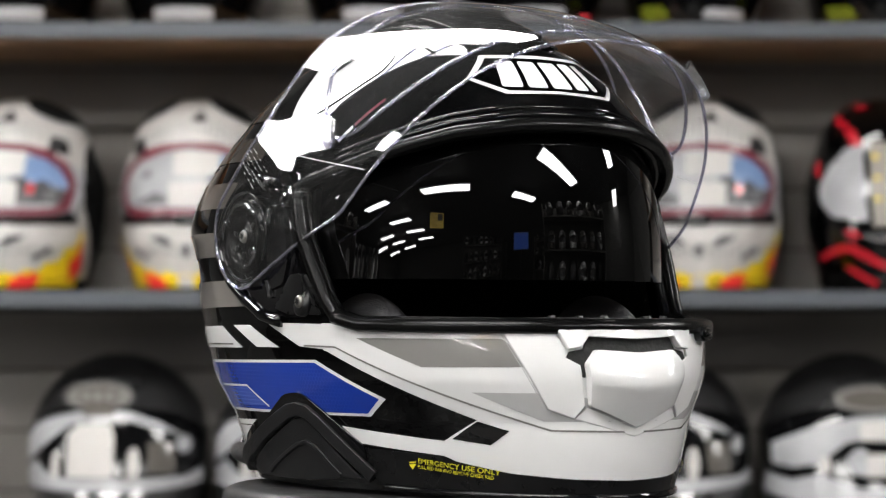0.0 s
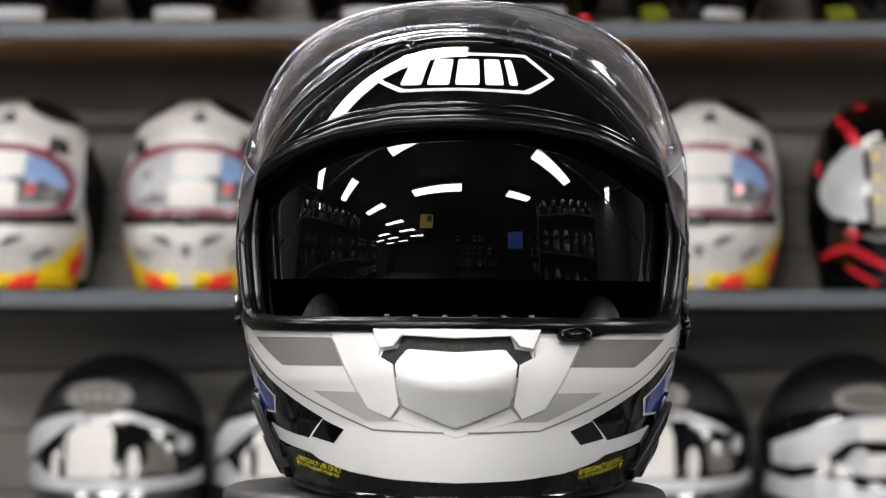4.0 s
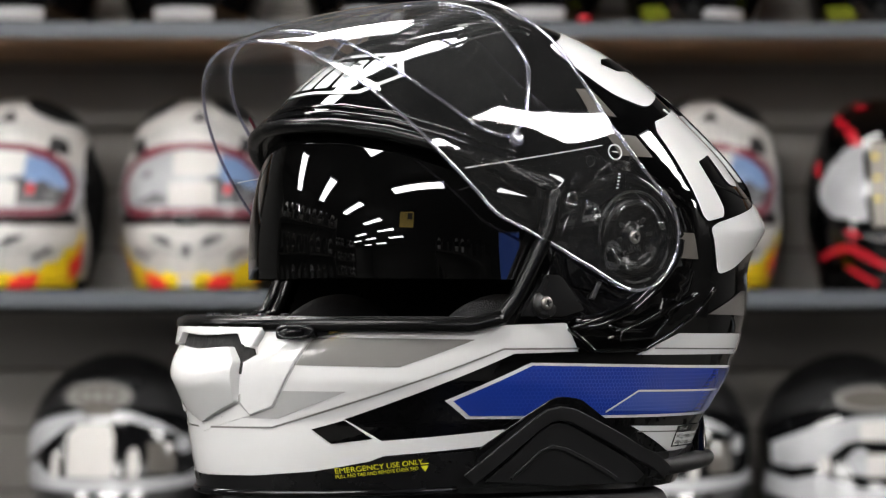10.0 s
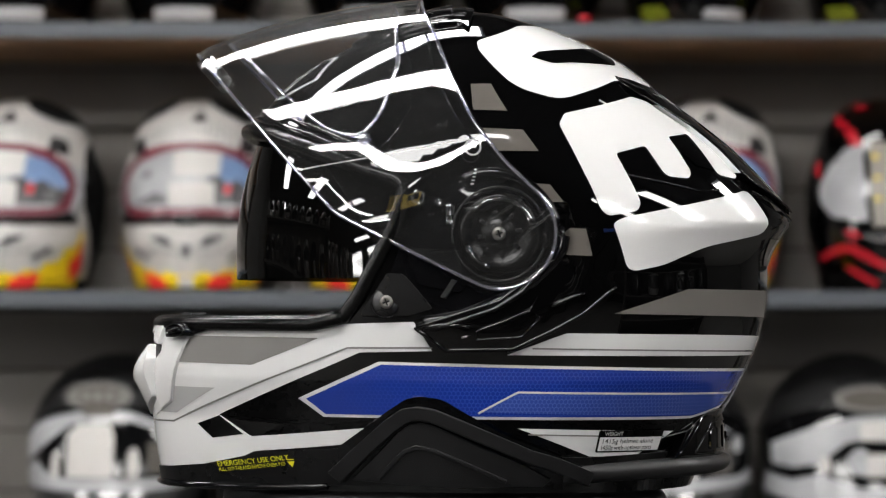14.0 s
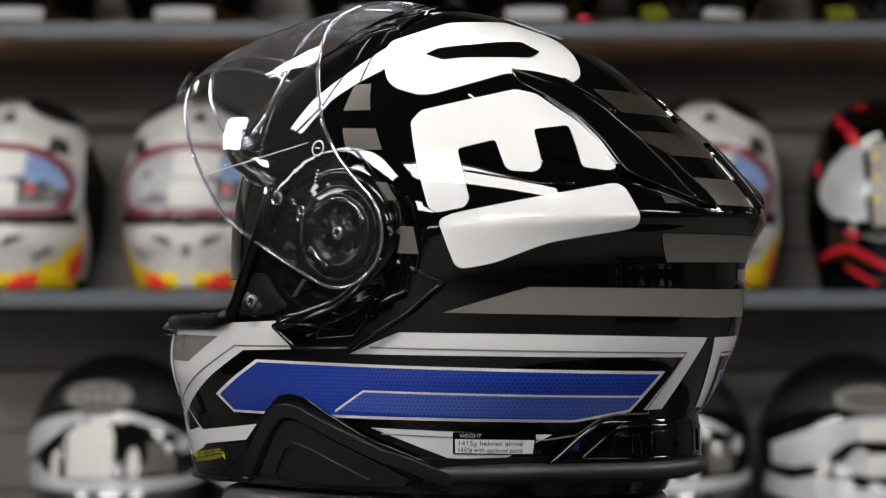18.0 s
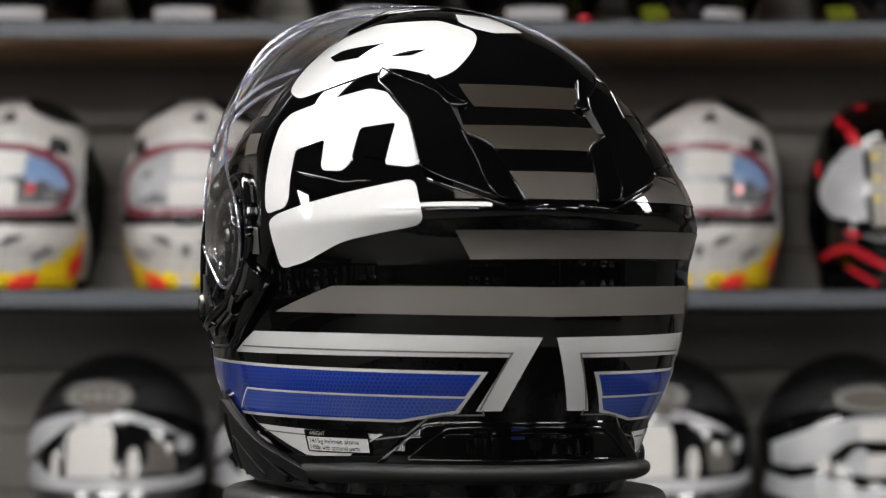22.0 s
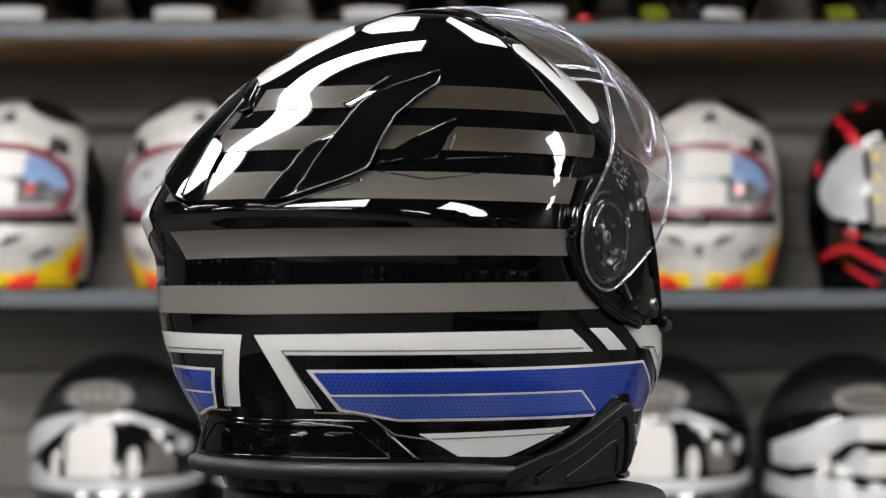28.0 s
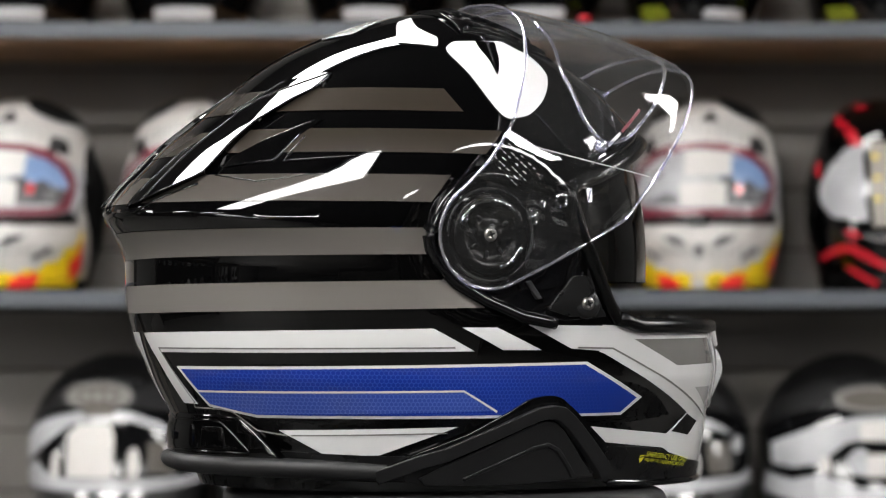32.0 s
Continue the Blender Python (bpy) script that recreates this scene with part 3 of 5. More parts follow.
def silver_helmet(label="black shelf helmet with silver bands and a tagged dark visor", turned=False):
    ob = shelf_helmet(label, PEARL, GLOSSP, "black and silver helmets on the lower shelf", domed)

    def paint(name, pts, mat, out=2.0, label=""):
        return patch(name, face(pts, 0.98, domed), mat, ob, out, domed, label, 6, 8)

    if turned:
        paint("light_badge", disc(18, 193, 58, 17), GREY_M, 1.6)
        paint("badge_field", disc(18, 193, 47, 12), GREY_D, 2.1)
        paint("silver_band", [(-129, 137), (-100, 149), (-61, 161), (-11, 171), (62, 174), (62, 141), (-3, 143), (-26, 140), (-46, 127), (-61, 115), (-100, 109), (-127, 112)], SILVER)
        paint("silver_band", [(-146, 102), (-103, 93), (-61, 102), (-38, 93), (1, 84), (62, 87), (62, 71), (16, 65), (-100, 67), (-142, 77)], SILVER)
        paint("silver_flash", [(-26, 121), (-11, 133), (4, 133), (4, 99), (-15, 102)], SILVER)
        # pale upright oval on the visor
        paint("light_oval", disc(-57, 113, 7.44, 11.4), TAG, 3.0)
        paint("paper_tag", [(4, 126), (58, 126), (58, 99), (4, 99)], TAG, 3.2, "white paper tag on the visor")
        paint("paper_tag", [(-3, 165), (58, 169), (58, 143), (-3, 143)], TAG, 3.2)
        return ob
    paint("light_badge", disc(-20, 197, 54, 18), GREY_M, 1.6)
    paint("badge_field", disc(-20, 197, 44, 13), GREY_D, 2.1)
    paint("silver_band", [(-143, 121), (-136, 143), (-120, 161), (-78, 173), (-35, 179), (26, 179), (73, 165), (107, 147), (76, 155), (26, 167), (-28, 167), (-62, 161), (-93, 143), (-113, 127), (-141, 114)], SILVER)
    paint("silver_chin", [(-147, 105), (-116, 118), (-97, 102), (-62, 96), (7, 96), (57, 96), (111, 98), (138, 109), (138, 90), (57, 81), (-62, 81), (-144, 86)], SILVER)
    # a reflection on the dark visor, painted as a grey patch
    paint("painted_glint", [(57, 140), (96, 140), (98, 102), (61, 102)], GREY_D, 2.4)
    # pale ovals beside the tag
    paint("light_oval", disc(-82, 112, 7.44, 18.05), TAG, 3.0)
    paint("light_oval", disc(38, 115, 9.3, 19.95), TAG, 3.0)
    paint("light_oval", disc(109, 137, 10, 11), SILVER, 3.0)
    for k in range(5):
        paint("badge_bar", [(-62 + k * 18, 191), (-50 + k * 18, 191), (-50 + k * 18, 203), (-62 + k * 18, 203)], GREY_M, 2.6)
    # small pale spots along the chin
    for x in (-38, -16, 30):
        paint("chin_spot", disc(x, 96, 6, 5), SILVER_L, 3.0)
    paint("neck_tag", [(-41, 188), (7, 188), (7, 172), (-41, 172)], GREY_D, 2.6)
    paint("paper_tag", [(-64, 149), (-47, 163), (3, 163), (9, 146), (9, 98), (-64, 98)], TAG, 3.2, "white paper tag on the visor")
    return ob


def turned_helmet():
    return silver_helmet("black shelf helmet with wide silver panels and a white tag", True)


def red_helmet():
    ob = shelf_helmet("black shelf helmet with bright red slashes and a pale tag", BLACK, GLOSSP, "shelf helmets")

    def paint(name, pts, mat, out=2.2, label=""):
        return patch(name, face(pts), mat, ob, out, tall, label, 6, 8)

    paint("red_slash", [(-114, 175), (-104, 172), (-106, 148), (-112, 154)], NEON_R)
    paint("red_slash", [(-72, 208), (-60, 208), (-48, 190), (-62, 186)], NEON_R)
    paint("red_slash", [(-80, 226), (-70, 228), (-64, 212), (-74, 210)], NEON_R)
    paint("red_slash", [(-50, 240), (-38, 242), (-30, 234), (-44, 230)], NEON_R)
    for s in (1, -1):
        f = (lambda q: q) if s == 1 else mirror
        paint("red_slash", f([(106, 44), (82, 60), (68, 60), (14, 30), (14, 23), (74, 50), (102, 39)]), NEON_R)
        paint("red_slash", f([(78, 30), (70, 32), (32, 10), (38, 5)]), NEON_R)
        paint("red_slash", f([(82, 78), (66, 78), (58, 68), (74, 68)]), NEON_R)
    paint("visor_film", [(-110, 134), (-96, 164), (-74, 184), (-48, 192), (-48, 90), (-94, 96), (-108, 116)], SILVER)
    paint("visor_film", [(100, 134), (92, 164), (70, 184), (50, 190), (50, 92), (90, 98)], SILVER)
    paint("paper_tag", [(-40, 82), (40, 82), (40, 192), (-40, 192)], CARD, 2.4, "pale printed paper tag on the visor")
    for k in range(3):
        paint("tag_mark", [(-36, 172 - 28 * k), (-28, 172 - 28 * k), (-28, 178 - 28 * k), (-36, 178 - 28 * k)], FLAME_Y, 3.0)
    return ob


def dark_helmet():
    ob = shelf_helmet("plain black shelf helmet", BLACK, GLOSSP, "black helmets on the upper shelf")
    patch("light_mark", rounded([(-16, 6), (16, 6), (16, 22), (-16, 22)], 4), SILVER, ob, 2.6, tall)
    return ob


def place_row(make, spots, y, z, scale=1.0):
    first = None
    for x, turn in spots:
        m = pose(x, y, z, 0, 0, turn)
        if first is None:
            first = make()
            first.scale = (scale,) * 3
            first.matrix_basis = m @ Matrix.Diagonal((scale, scale, scale, 1))
        else:
            copy_thing(first, m)


place_row(skull_helmet, [(-0.668, -11), (-0.387, -2), (-0.114, 0), (0.161, -4), (0.413, -10)], SHELF_Y + 0.17, EYE + 0.03)
place_row(red_helmet, [(0.695, 0)], SHELF_Y + 0.17, EYE + 0.03)
place_row(silver_helmet, [(-0.513, 0), (-0.22, 0), (0.075, 0), (0.342, 0)], SHELF_Y + 0.19, EYE - 0.377)
place_row(turned_helmet, [(0.640, 0)], SHELF_Y + 0.19, EYE - 0.377)
place_row(dark_helmet, [(-0.66, 0), (-0.40, 0), (-0.11, 0), (0.14, 0)], SHELF_Y + 0.19, EYE + 0.4375)

LIME = material("lime_yellow_mark", (0.15, 0.18, 0.012), 0.4, noise_scale=40, amount=0.2)


def lime_helmet():
    ob = shelf_helmet("black shelf helmet with lime-yellow marks", BLACK, GLOSSP, "black helmets on the upper shelf")
    patch("lime_mark", rounded([(-46, 10), (-20, 10), (-24, 26), (-48, 30)], 3), LIME, ob, 2.8, tall)
    patch("light_mark", rounded([(-2, 8), (24, 8), (22, 20), (0, 20)], 4), SILVER, ob, 2.8, tall)
    return ob


place_row(lime_helmet, [(0.40, 0), (0.69, 0)], SHELF_Y + 0.19, EYE + 0.4375)
clip = thing("shelf_marker", pose(0.212, SHELF_Y - 0.0, EYE + 0.4357), "small red round marker on the shelf edge", "marker")
part("knob", lathe([(0, 0.0), (0.008, 0.0), (0.0095, 0.004), (0.008, 0.009), (0, 0.011)], 20), NEON_R, clip)

# ---- shelving along the far sides of the shop ----
def far_helmet(shade, mat):
    ob = thing("shelf_helmet", pose(0, 0, 0), shade + " shelf helmet with a black visor", "helmet", "helmets on the far shelving")
    bm, normals = shell_mesh(0.0, 248.5, 12, 16, 2.0, tall)
    part("shell", bm, mat, ob, "", True, normals)
    patch("visor", [(-68, 150), (0, 184), (68, 150), (56, 92), (0, 84), (-56, 92)], GLOSSP, ob, 2.0, tall, "", 8, 12)
    slab("bottom_rim", [(-179, 0), (179, 0), (179, 14), (-179, 14)], RUBBER, ob, 2.0, -2.0, tall, "", 0.0, 12, 14)
    return ob


def far_rack(m, length):
    ob = thing("shelf_unit", m, "dark free-standing shop shelving", "shelf", "far shelving")
    for z in (0.40, 0.88, 1.36, 1.88):
        part("shelf_board", box(bmesh.new(), -length / 2, length / 2, -0.18, 0.18, z - 0.03, z, 0.003), PANEL_D, ob, "", False)
    part("backing", box(bmesh.new(), -length / 2, length / 2, 0.181, 0.20, 0.0, 2.1), PANEL_D, ob, "", False)
    for x in (-length / 2, length / 2):
        part("side_panel", box(bmesh.new(), x - 0.015, x + 0.015, -0.18, 0.20, 0.0, 2.1, 0.002), PANEL_D, ob, "", False)


rng = random.Random(7)
kinds = {}
for rx, ry, turn, n in ((-3.9, -0.2, 90, 9), (-7.4, -4.4, 90, 9), (2.80, -1.25, -133, 6), (4.6, -4.4, -90, 7), (0.9, -7.2, 180, 8)):
    base = pose(rx, ry, 0, 0, 0, turn)
    far_rack(base, n * 0.36 + 0.1)
    for z in (0.88, 1.36, 1.88):
        for k in range(n):
            m = base @ pose((k - (n - 1) / 2) * 0.36, -0.01, z)
            which = rng.choice((("glossy black", BLACK), ("dark grey", GREY_D), ("glossy black", BLACK), ("dark grey", GREY_D), ("pale grey", SILVER_L), ("white", WHITE)))
            if which[0] not in kinds:
                kinds[which[0]] = far_helmet(*which)
                kinds[which[0]].matrix_basis = m
            else:
                copy_thing(kinds[which[0]], m)

SCREEN = glowing("blue_screen", (0.05, 0.2, 1.0), 0.9, 0.02)
SIGN = material("yellow_sign", (0.75, 0.52, 0.08), 0.5, noise_scale=8, amount=0.2)
monitor = thing("monitor", pose(2.75, -4.8, 0, 0, 0, 30), "black floor-stand monitor with a lit blue screen", "monitor")
part("casing", box(bmesh.new(), -0.46, 0.46, -0.02, 0.02, 1.50, 2.06, 0.006), SATIN, monitor, "", False)
part("screen", box(bmesh.new(), -0.43, 0.43, 0.0205, 0.024, 1.53, 2.03), SCREEN, monitor, "lit blue screen", False)
part("pole", box(bmesh.new(), -0.03, 0.03, -0.03, 0.02, 0.02, 1.50, 0.004), SATIN, monitor, "", False)
part("foot", box(bmesh.new(), -0.25, 0.25, -0.2, 0.2, 0.0, 0.02, 0.004), SATIN, monitor, "", False)
sign = thing("hanging_sign", pose(-1.75, -4.8, 2.12, 0, 0, -20), "yellow hanging shop sign with a dark field", "sign")
part("board", box(bmesh.new(), -0.34, 0.34, -0.008, 0.008, 0.0, 0.46, 0.003), SIGN, sign, "", False)
part("dark_field", box(bmesh.new(), 0.04, 0.28, 0.0085, 0.011, 0.22, 0.42), PANEL_D, sign, "", False)
for x in (-0.22, 0.22):
    part("cord", tube([(x, 0, 0.455), (x, 0, 3.10 - 2.12)], 0.003, 6), SATIN, sign, "", False)

# ---- plinth and turntable ----
plinth = thing("display_table", pose(0, 0, 0), "black round display table under the turntable", "table")
part("tabletop", lathe([(0, TOP - 0.052), (0.30, TOP - 0.052), (0.305, TOP - 0.057), (0.305, TOP - 0.078), (0.30, TOP - 0.083), (0, TOP - 0.083)]), SATIN, plinth)
part("pedestal", lathe([(0, TOP - 0.083), (0.05, TOP - 0.083), (0.05, 0.03), (0.22, 0.02), (0.22, 0.0), (0, 0.0)]), SATIN, plinth)
turntable = thing("turntable", pose(0, 0, TOP), "round black plastic turntable with a scuffed rim", "turntable")
part("platter", lathe([(0, -0.0003), (0.106, -0.0003), (0.1115, -0.0008), (0.1148, -0.0022), (0.1164, -0.0046), (0.1168, -0.0090), (0.1150, -0.0105), (0.1150, -0.0118), (0.1172, -0.0128), (0.1176, -0.030), (0, -0.030)], 96), TABLE, turntable)
part("base", lathe([(0, -0.031), (0.114, -0.031), (0.116, -0.034), (0.116, -0.0495), (0.112, -0.0515), (0, -0.0515)], 96), SATIN, turntable)

chips = random.Random(3)
for k in range(46):
    q, z = chips.uniform(0, 2 * math.pi), chips.choice((-0.0064, -0.0090, -0.0128, -0.0072))
    a, w, r = chips.uniform(0.004, 0.022), chips.uniform(0.00025, 0.0006), 0.1171 if z < -0.009 else 0.1165
    bm = tube([(r * math.cos(q + a * i / 4), r * math.sin(q + a * i / 4), z) for i in range(5)], w, 5)
    part("paint_chip", bm, TAGLINE, turntable, "pale scuff")

# ---- the helmet on the turntable ----
helmet = thing("motorcycle_helmet", pose(0, 0, TOP), "glossy black, white and blue touring helmet with raised clear visor", "helmet")
bm, normals = shell_mesh(0.0, 248.5, 3.0, 3.5)
shell = part("shell", bm, BLACK, helmet, "glossy black painted shell", True, normals)
bm, normals = shell_mesh(-14.0, 247.0, 8, 10)
bmesh.ops.reverse_faces(bm, faces=bm.faces)
part("liner", bm, FOAM, helmet, "black inner lining")


def both(poly):
    return (poly, mirror(poly))


# white chin and the black areas on it
CHIN = [(-60.6, 85), (-60.6, 71.4), (-59.5, 71), (-26, 39), (-32, 28.5), (-58, 34), (-54, 26), (-32, 21.2), (-29.5, 18.6), (-20, 13.6), (-10, 11), (0, 10.2), (10, 11), (20, 13.6), (29.5, 18.6), (32, 21.2), (54, 26), (58, 34), (32, 28.5), (26, 39), (59.5, 71), (76, 72), (72, 86), (50, 84.2), (-50, 84.2)]
patch("chin_panel", CHIN, WHITE, helmet, 0.3, surf, "white chin bar")
for q in both([(20.5, 34), (26, 38.5), (30.5, 29.5), (23.5, 27)]):
    patch("chin_block", q, BLACK, helmet, 0.55)
for q in both([(22.5, 78.3), (51, 77.8), (36.5, 64.2), (16, 65)]):
    patch("grey_flash", q, GREY_M, helmet, 0.5)
for q in both([(10.3, 52.5), (27.3, 52.4), (15.2, 38.8), (2, 38.8), (6, 46)]):
    patch("grey_flash", q, GREY_L, helmet, 0.5)
LINE = [(76, 73.5), (57, 73.2), (14, 34.5), (0, 33.8), (-14, 34.5), (-57, 73.2), (-67, 73.6)]
patch("pinstripe", strip(LINE, 0.9), GREY_M, helmet, 0.6)

# blue stripes with white borders
for s in (1, -1):
    f = (lambda q: q) if s == 1 else mirror
    patch("stripe_border", f([(44.5, 48.2), (63.5, 66.6), (168.6, 62.9), (163.2, 43), (150, 38.2), (48.8, 39.2)]), WHITE, helmet, 0.3)
    patch("blue_stripe", f([(46.2, 48), (64, 65.2), (167.2, 61.5), (162.3, 44.2), (150, 39.6), (49.5, 40.6)]), BLUE, helmet, 0.5, surf, "blue honeycomb stripe")
    patch("pale_stripe", f([(87.6, 42.3), (97.2, 51.6), (164.4, 50.3), (162.4, 44.4), (150, 39.9)]), BLUE_L, helmet, 0.65)
    patch("pinstripe", f(strip([(87, 41.8), (97, 52.2), (164.5, 50.6)], 1.0)), WHITE, helmet, 0.8)
    # upper white band that turns down at the back
    if s == 1:
        patch("white_band", [(94, 70.3), (108, 81), (140, 80.6), (178.6, 79.3), (172.3, 44.2), (166.8, 44), (172.6, 69.8)], WHITE, helmet, 0.3)
    else:
        patch("white_band", [(-95, 71.8), (-105.5, 82.8), (-140, 81.3), (-178.6, 79.3), (-172.6, 44.2), (-166.8, 44), (-172.8, 69.8)], WHITE, helmet, 0.3)
        patch("white_slash", [(-98.5, 83.4), (-89.4, 83.5), (-76.8, 72.4), (-87.4, 72.4)], WHITE, helmet, 0.3)
        patch("white_slash", [(-81.2, 84.9), (-68.7, 73.2), (-60, 72), (-60, 84.5)], WHITE, helmet, 0.28)
    patch("pinstripe", f(strip([(100, 73.5), (172.9, 71.8), (167.6, 44.4)], 0.8)), GREY_M, helmet, 0.55)
    # lower white wedge
    patch("white_wedge", f([(97.5, 34.5), (145.2, 32.2), (133.5, 19.8), (119, 20.4)]), WHITE, helmet, 0.3)
    patch("pinstripe", f(strip([(100.5, 31.4), (142, 29.6)], 0.7)), GREY_M, helmet, 0.5)

# dark grey bands
patch("grey_band", [(118.8, 90.6), (136.6, 103), (180, 102.8), (257.9, 106.4), (267.6, 93.1), (180, 89)], GREY_F, helmet, 0.35, surf, "", 2.5, 3.0)
patch("grey_band", [(161.6, 129), (200, 130), (253, 131.7), (253.4, 118.8), (200, 117), (164.5, 115.5)], GREY_F, helmet, 0.35, surf, "", 2.5, 3.0)
patch("grey_band", [(161, 157), (258.9, 157.6), (253.8, 144.2), (161.5, 143.6)], GREY_F, helmet, 0.35, surf, "", 2.5, 3.0)
patch("grey_band", [(162.5, 180), (274.8, 180.7), (268.9, 168.6), (168, 168)], GREY_F, helmet, 0.35, surf, "", 2.5, 3.0)
patch("grey_band", [(163.4, 201.6), (259.7, 201.9), (264.5, 190), (167, 189.6)], GREY_F, helmet, 0.35, surf, "", 2.5, 3.0)
for q in ([(83.5, 203.6), (90.1, 203.8), (94.6, 189.6), (84.8, 190)], [(87.5, 180.7), (98.4, 180), (101.9, 169.3), (90.7, 169.4)],
          [(97.1, 153.7), (104.1, 153.1), (107.2, 144.4), (99.6, 144.6)], [(106, 131.9), (111.8, 131.6), (113.2, 118.4), (106.5, 119)]):
    patch("grey_flash", q, GREY_D, helmet, 0.35)

# large white blocks on the side
patch("white_block", rounded([(82.6, 226.7), (114.6, 237), (158, 238.5), (178, 232), (161, 206), (150, 202), (138.4, 209.3), (110.7, 195.8), (98, 202)], 9), WHITE, helmet, 0.6, surf, "", 2.0, 2.5)
patch("dark_slot", rounded([(106.5, 218.8), (110.8, 221.8), (118.5, 223), (127, 224), (137, 225.4), (148, 226), (153, 220.8), (147, 217.2), (132, 216.8), (122, 216.6), (114.2, 215.6)], 1.5), BLACK, helmet, 0.95, surf, "", 2.0, 2.5)
patch("white_block", rounded([(108.4, 183.1), (110.7, 188.8), (137.4, 199.7), (143.2, 197.6), (150.6, 184.8), (152.9, 175), (154.9, 160.6), (152.9, 158.8), (147.6, 160.3), (148.1, 181.4), (139.4, 179.0), (139.6, 161.0), (138.0, 157.5), (132.9, 158.2), (131.9, 160.2), (130.2, 173.6), (121.4, 169.1), (124.3, 144.8), (123.3, 140.6), (116.9, 138.0), (115.3, 140.5)], 2), WHITE, helmet, 0.6, surf, "", 2.0, 2.5)
patch("white_block", rounded([(117.5, 134.5), (120.4, 137.5), (154.3, 153.5), (156.3, 131.5), (139.8, 124), (129.7, 114.3), (121.6, 110.8)], 5), WHITE, helmet, 0.6, surf, "", 2.0, 2.5)
patch("white_block", rounded([(-95.6, 223.7), (-90.7, 228.5), (-78, 229.4), (-60, 230.5), (-51, 223), (-53.3, 213.9), (-66.7, 197.4), (-74.5, 189.3), (-83, 186.7), (-86, 196), (-89.5, 211)], 5), WHITE, helmet, 0.6, surf, "", 2.0, 2.5)
patch("dark_slot", rounded([(-78, 229.3), (-77, 219.5), (-78.5, 210), (-71, 221), (-66, 229.6)], 2), BLACK, helmet, 0.95, surf, "", 2.0, 2.5)

patch("white_block", rounded([(171, 238), (178, 233.6), (188, 231.2), (211, 233), (213, 242.5), (176, 243.5)], 2), WHITE, helmet, 0.6, surf, "", 2.0, 2.0)
patch("white_block", rounded([(233, 240), (239, 233), (243, 227), (262, 225.2), (262, 230.6), (250, 236), (241, 243)], 2), WHITE, helmet, 0.6, surf, "", 2.0, 2.0)

# forehead badge: a white outlined lozenge with plain bars
BADGE = [(-26, 207.5), (-20, 221), (0, 222), (23, 221.5), (28.5, 208.5), (18, 199.3), (0, 200.6), (-16, 199.8)]
patch("badge_outline", BADGE, WHITE, helmet, 0.4, surf, "white outlined badge")
patch("badge_field", [(a * 0.93, 210.6 + (h - 210.6) * 0.84) for a, h in BADGE], BLACK, helmet, 0.55)
for k, (a0, a1) in enumerate(((-16.5, -10.5), (-9, -3), (-1.5, 5), (6.5, 11.5), (13, 15.5))):
    patch("badge_bar", rounded([(a0, 203.6), (a1, 203.6), (a1 + 0.6, 218.0), (a0 + 0.6, 218.0)], 1.6), WHITE, helmet, 0.75)

def dense(points, form, out=0.0, closed=True, step=3.0):
    """Points along an outline on a form, close enough to bend with it."""
    res = []
    k = len(points)
    for i in range(k if closed else k - 1):
        p, q = Vector(points[i]), Vector(points[(i + 1) % k])
        n = max(1, math.ceil(max(abs(q.x - p.x), abs(q.y - p.y)) / step))
        res += [form(*(p + (q - p) * (j / n)), out) for j in range(n)]
    if not closed:
        res.append(form(*points[-1], out))
    return res


# face opening
EYELOOP = EYEPORT + [(-a, h) for a, h in EYEPORT[-2:0:-1]]
part("inner_lip", tube(dense(EYELOOP, surf, -6.5), 0.0034, 8, True), RUBBER, helmet, "inner rubber lip")
part("gasket_ledge", tube(dense([(a, h - 0.5) for a, h in EYEPORT[-3:]] + [(-a, h - 0.5) for a, h in EYEPORT[-2:-4:-1]], surf, 1.6, False), 0.0036, 10), RUBBER, helmet, "lower gasket ledge")
part("eyeport_gasket", tube(dense(EYELOOP, surf, -0.6), 0.0040, 10, True), RUBBER, helmet, "thick black rubber gasket")
patch("sun_shield", [(-66, 107), (66, 107), (66, 168), (40, 186), (0, 190), (-40, 186), (-66, 168)], SMOKE, helmet, 0.0, shield_surf, "dark smoked inner sun shield")

# clear visor, raised
PIV = [(92 + 27 / 2.12 * math.cos(radians(q)), 129 + 27 * math.sin(radians(q))) for q in range(-76, 115, 15)]
VHALF = [(0, 84), (25, 82), (45, 79), (62, 78), (75, 87.6), (84, 94.2)] + PIV + [(80, 154.5), (69, 157), (57, 165), (45, 174.5), (25, 184), (0, 187.5)]
VPOLY = VHALF + [(-a, h) for a, h in VHALF[-2:0:-1]]
visor = patch("visor", VPOLY, VISOR, helmet, 0.0, visor_surf, "clear raised visor", 4, 6)
visor.visible_shadow = False


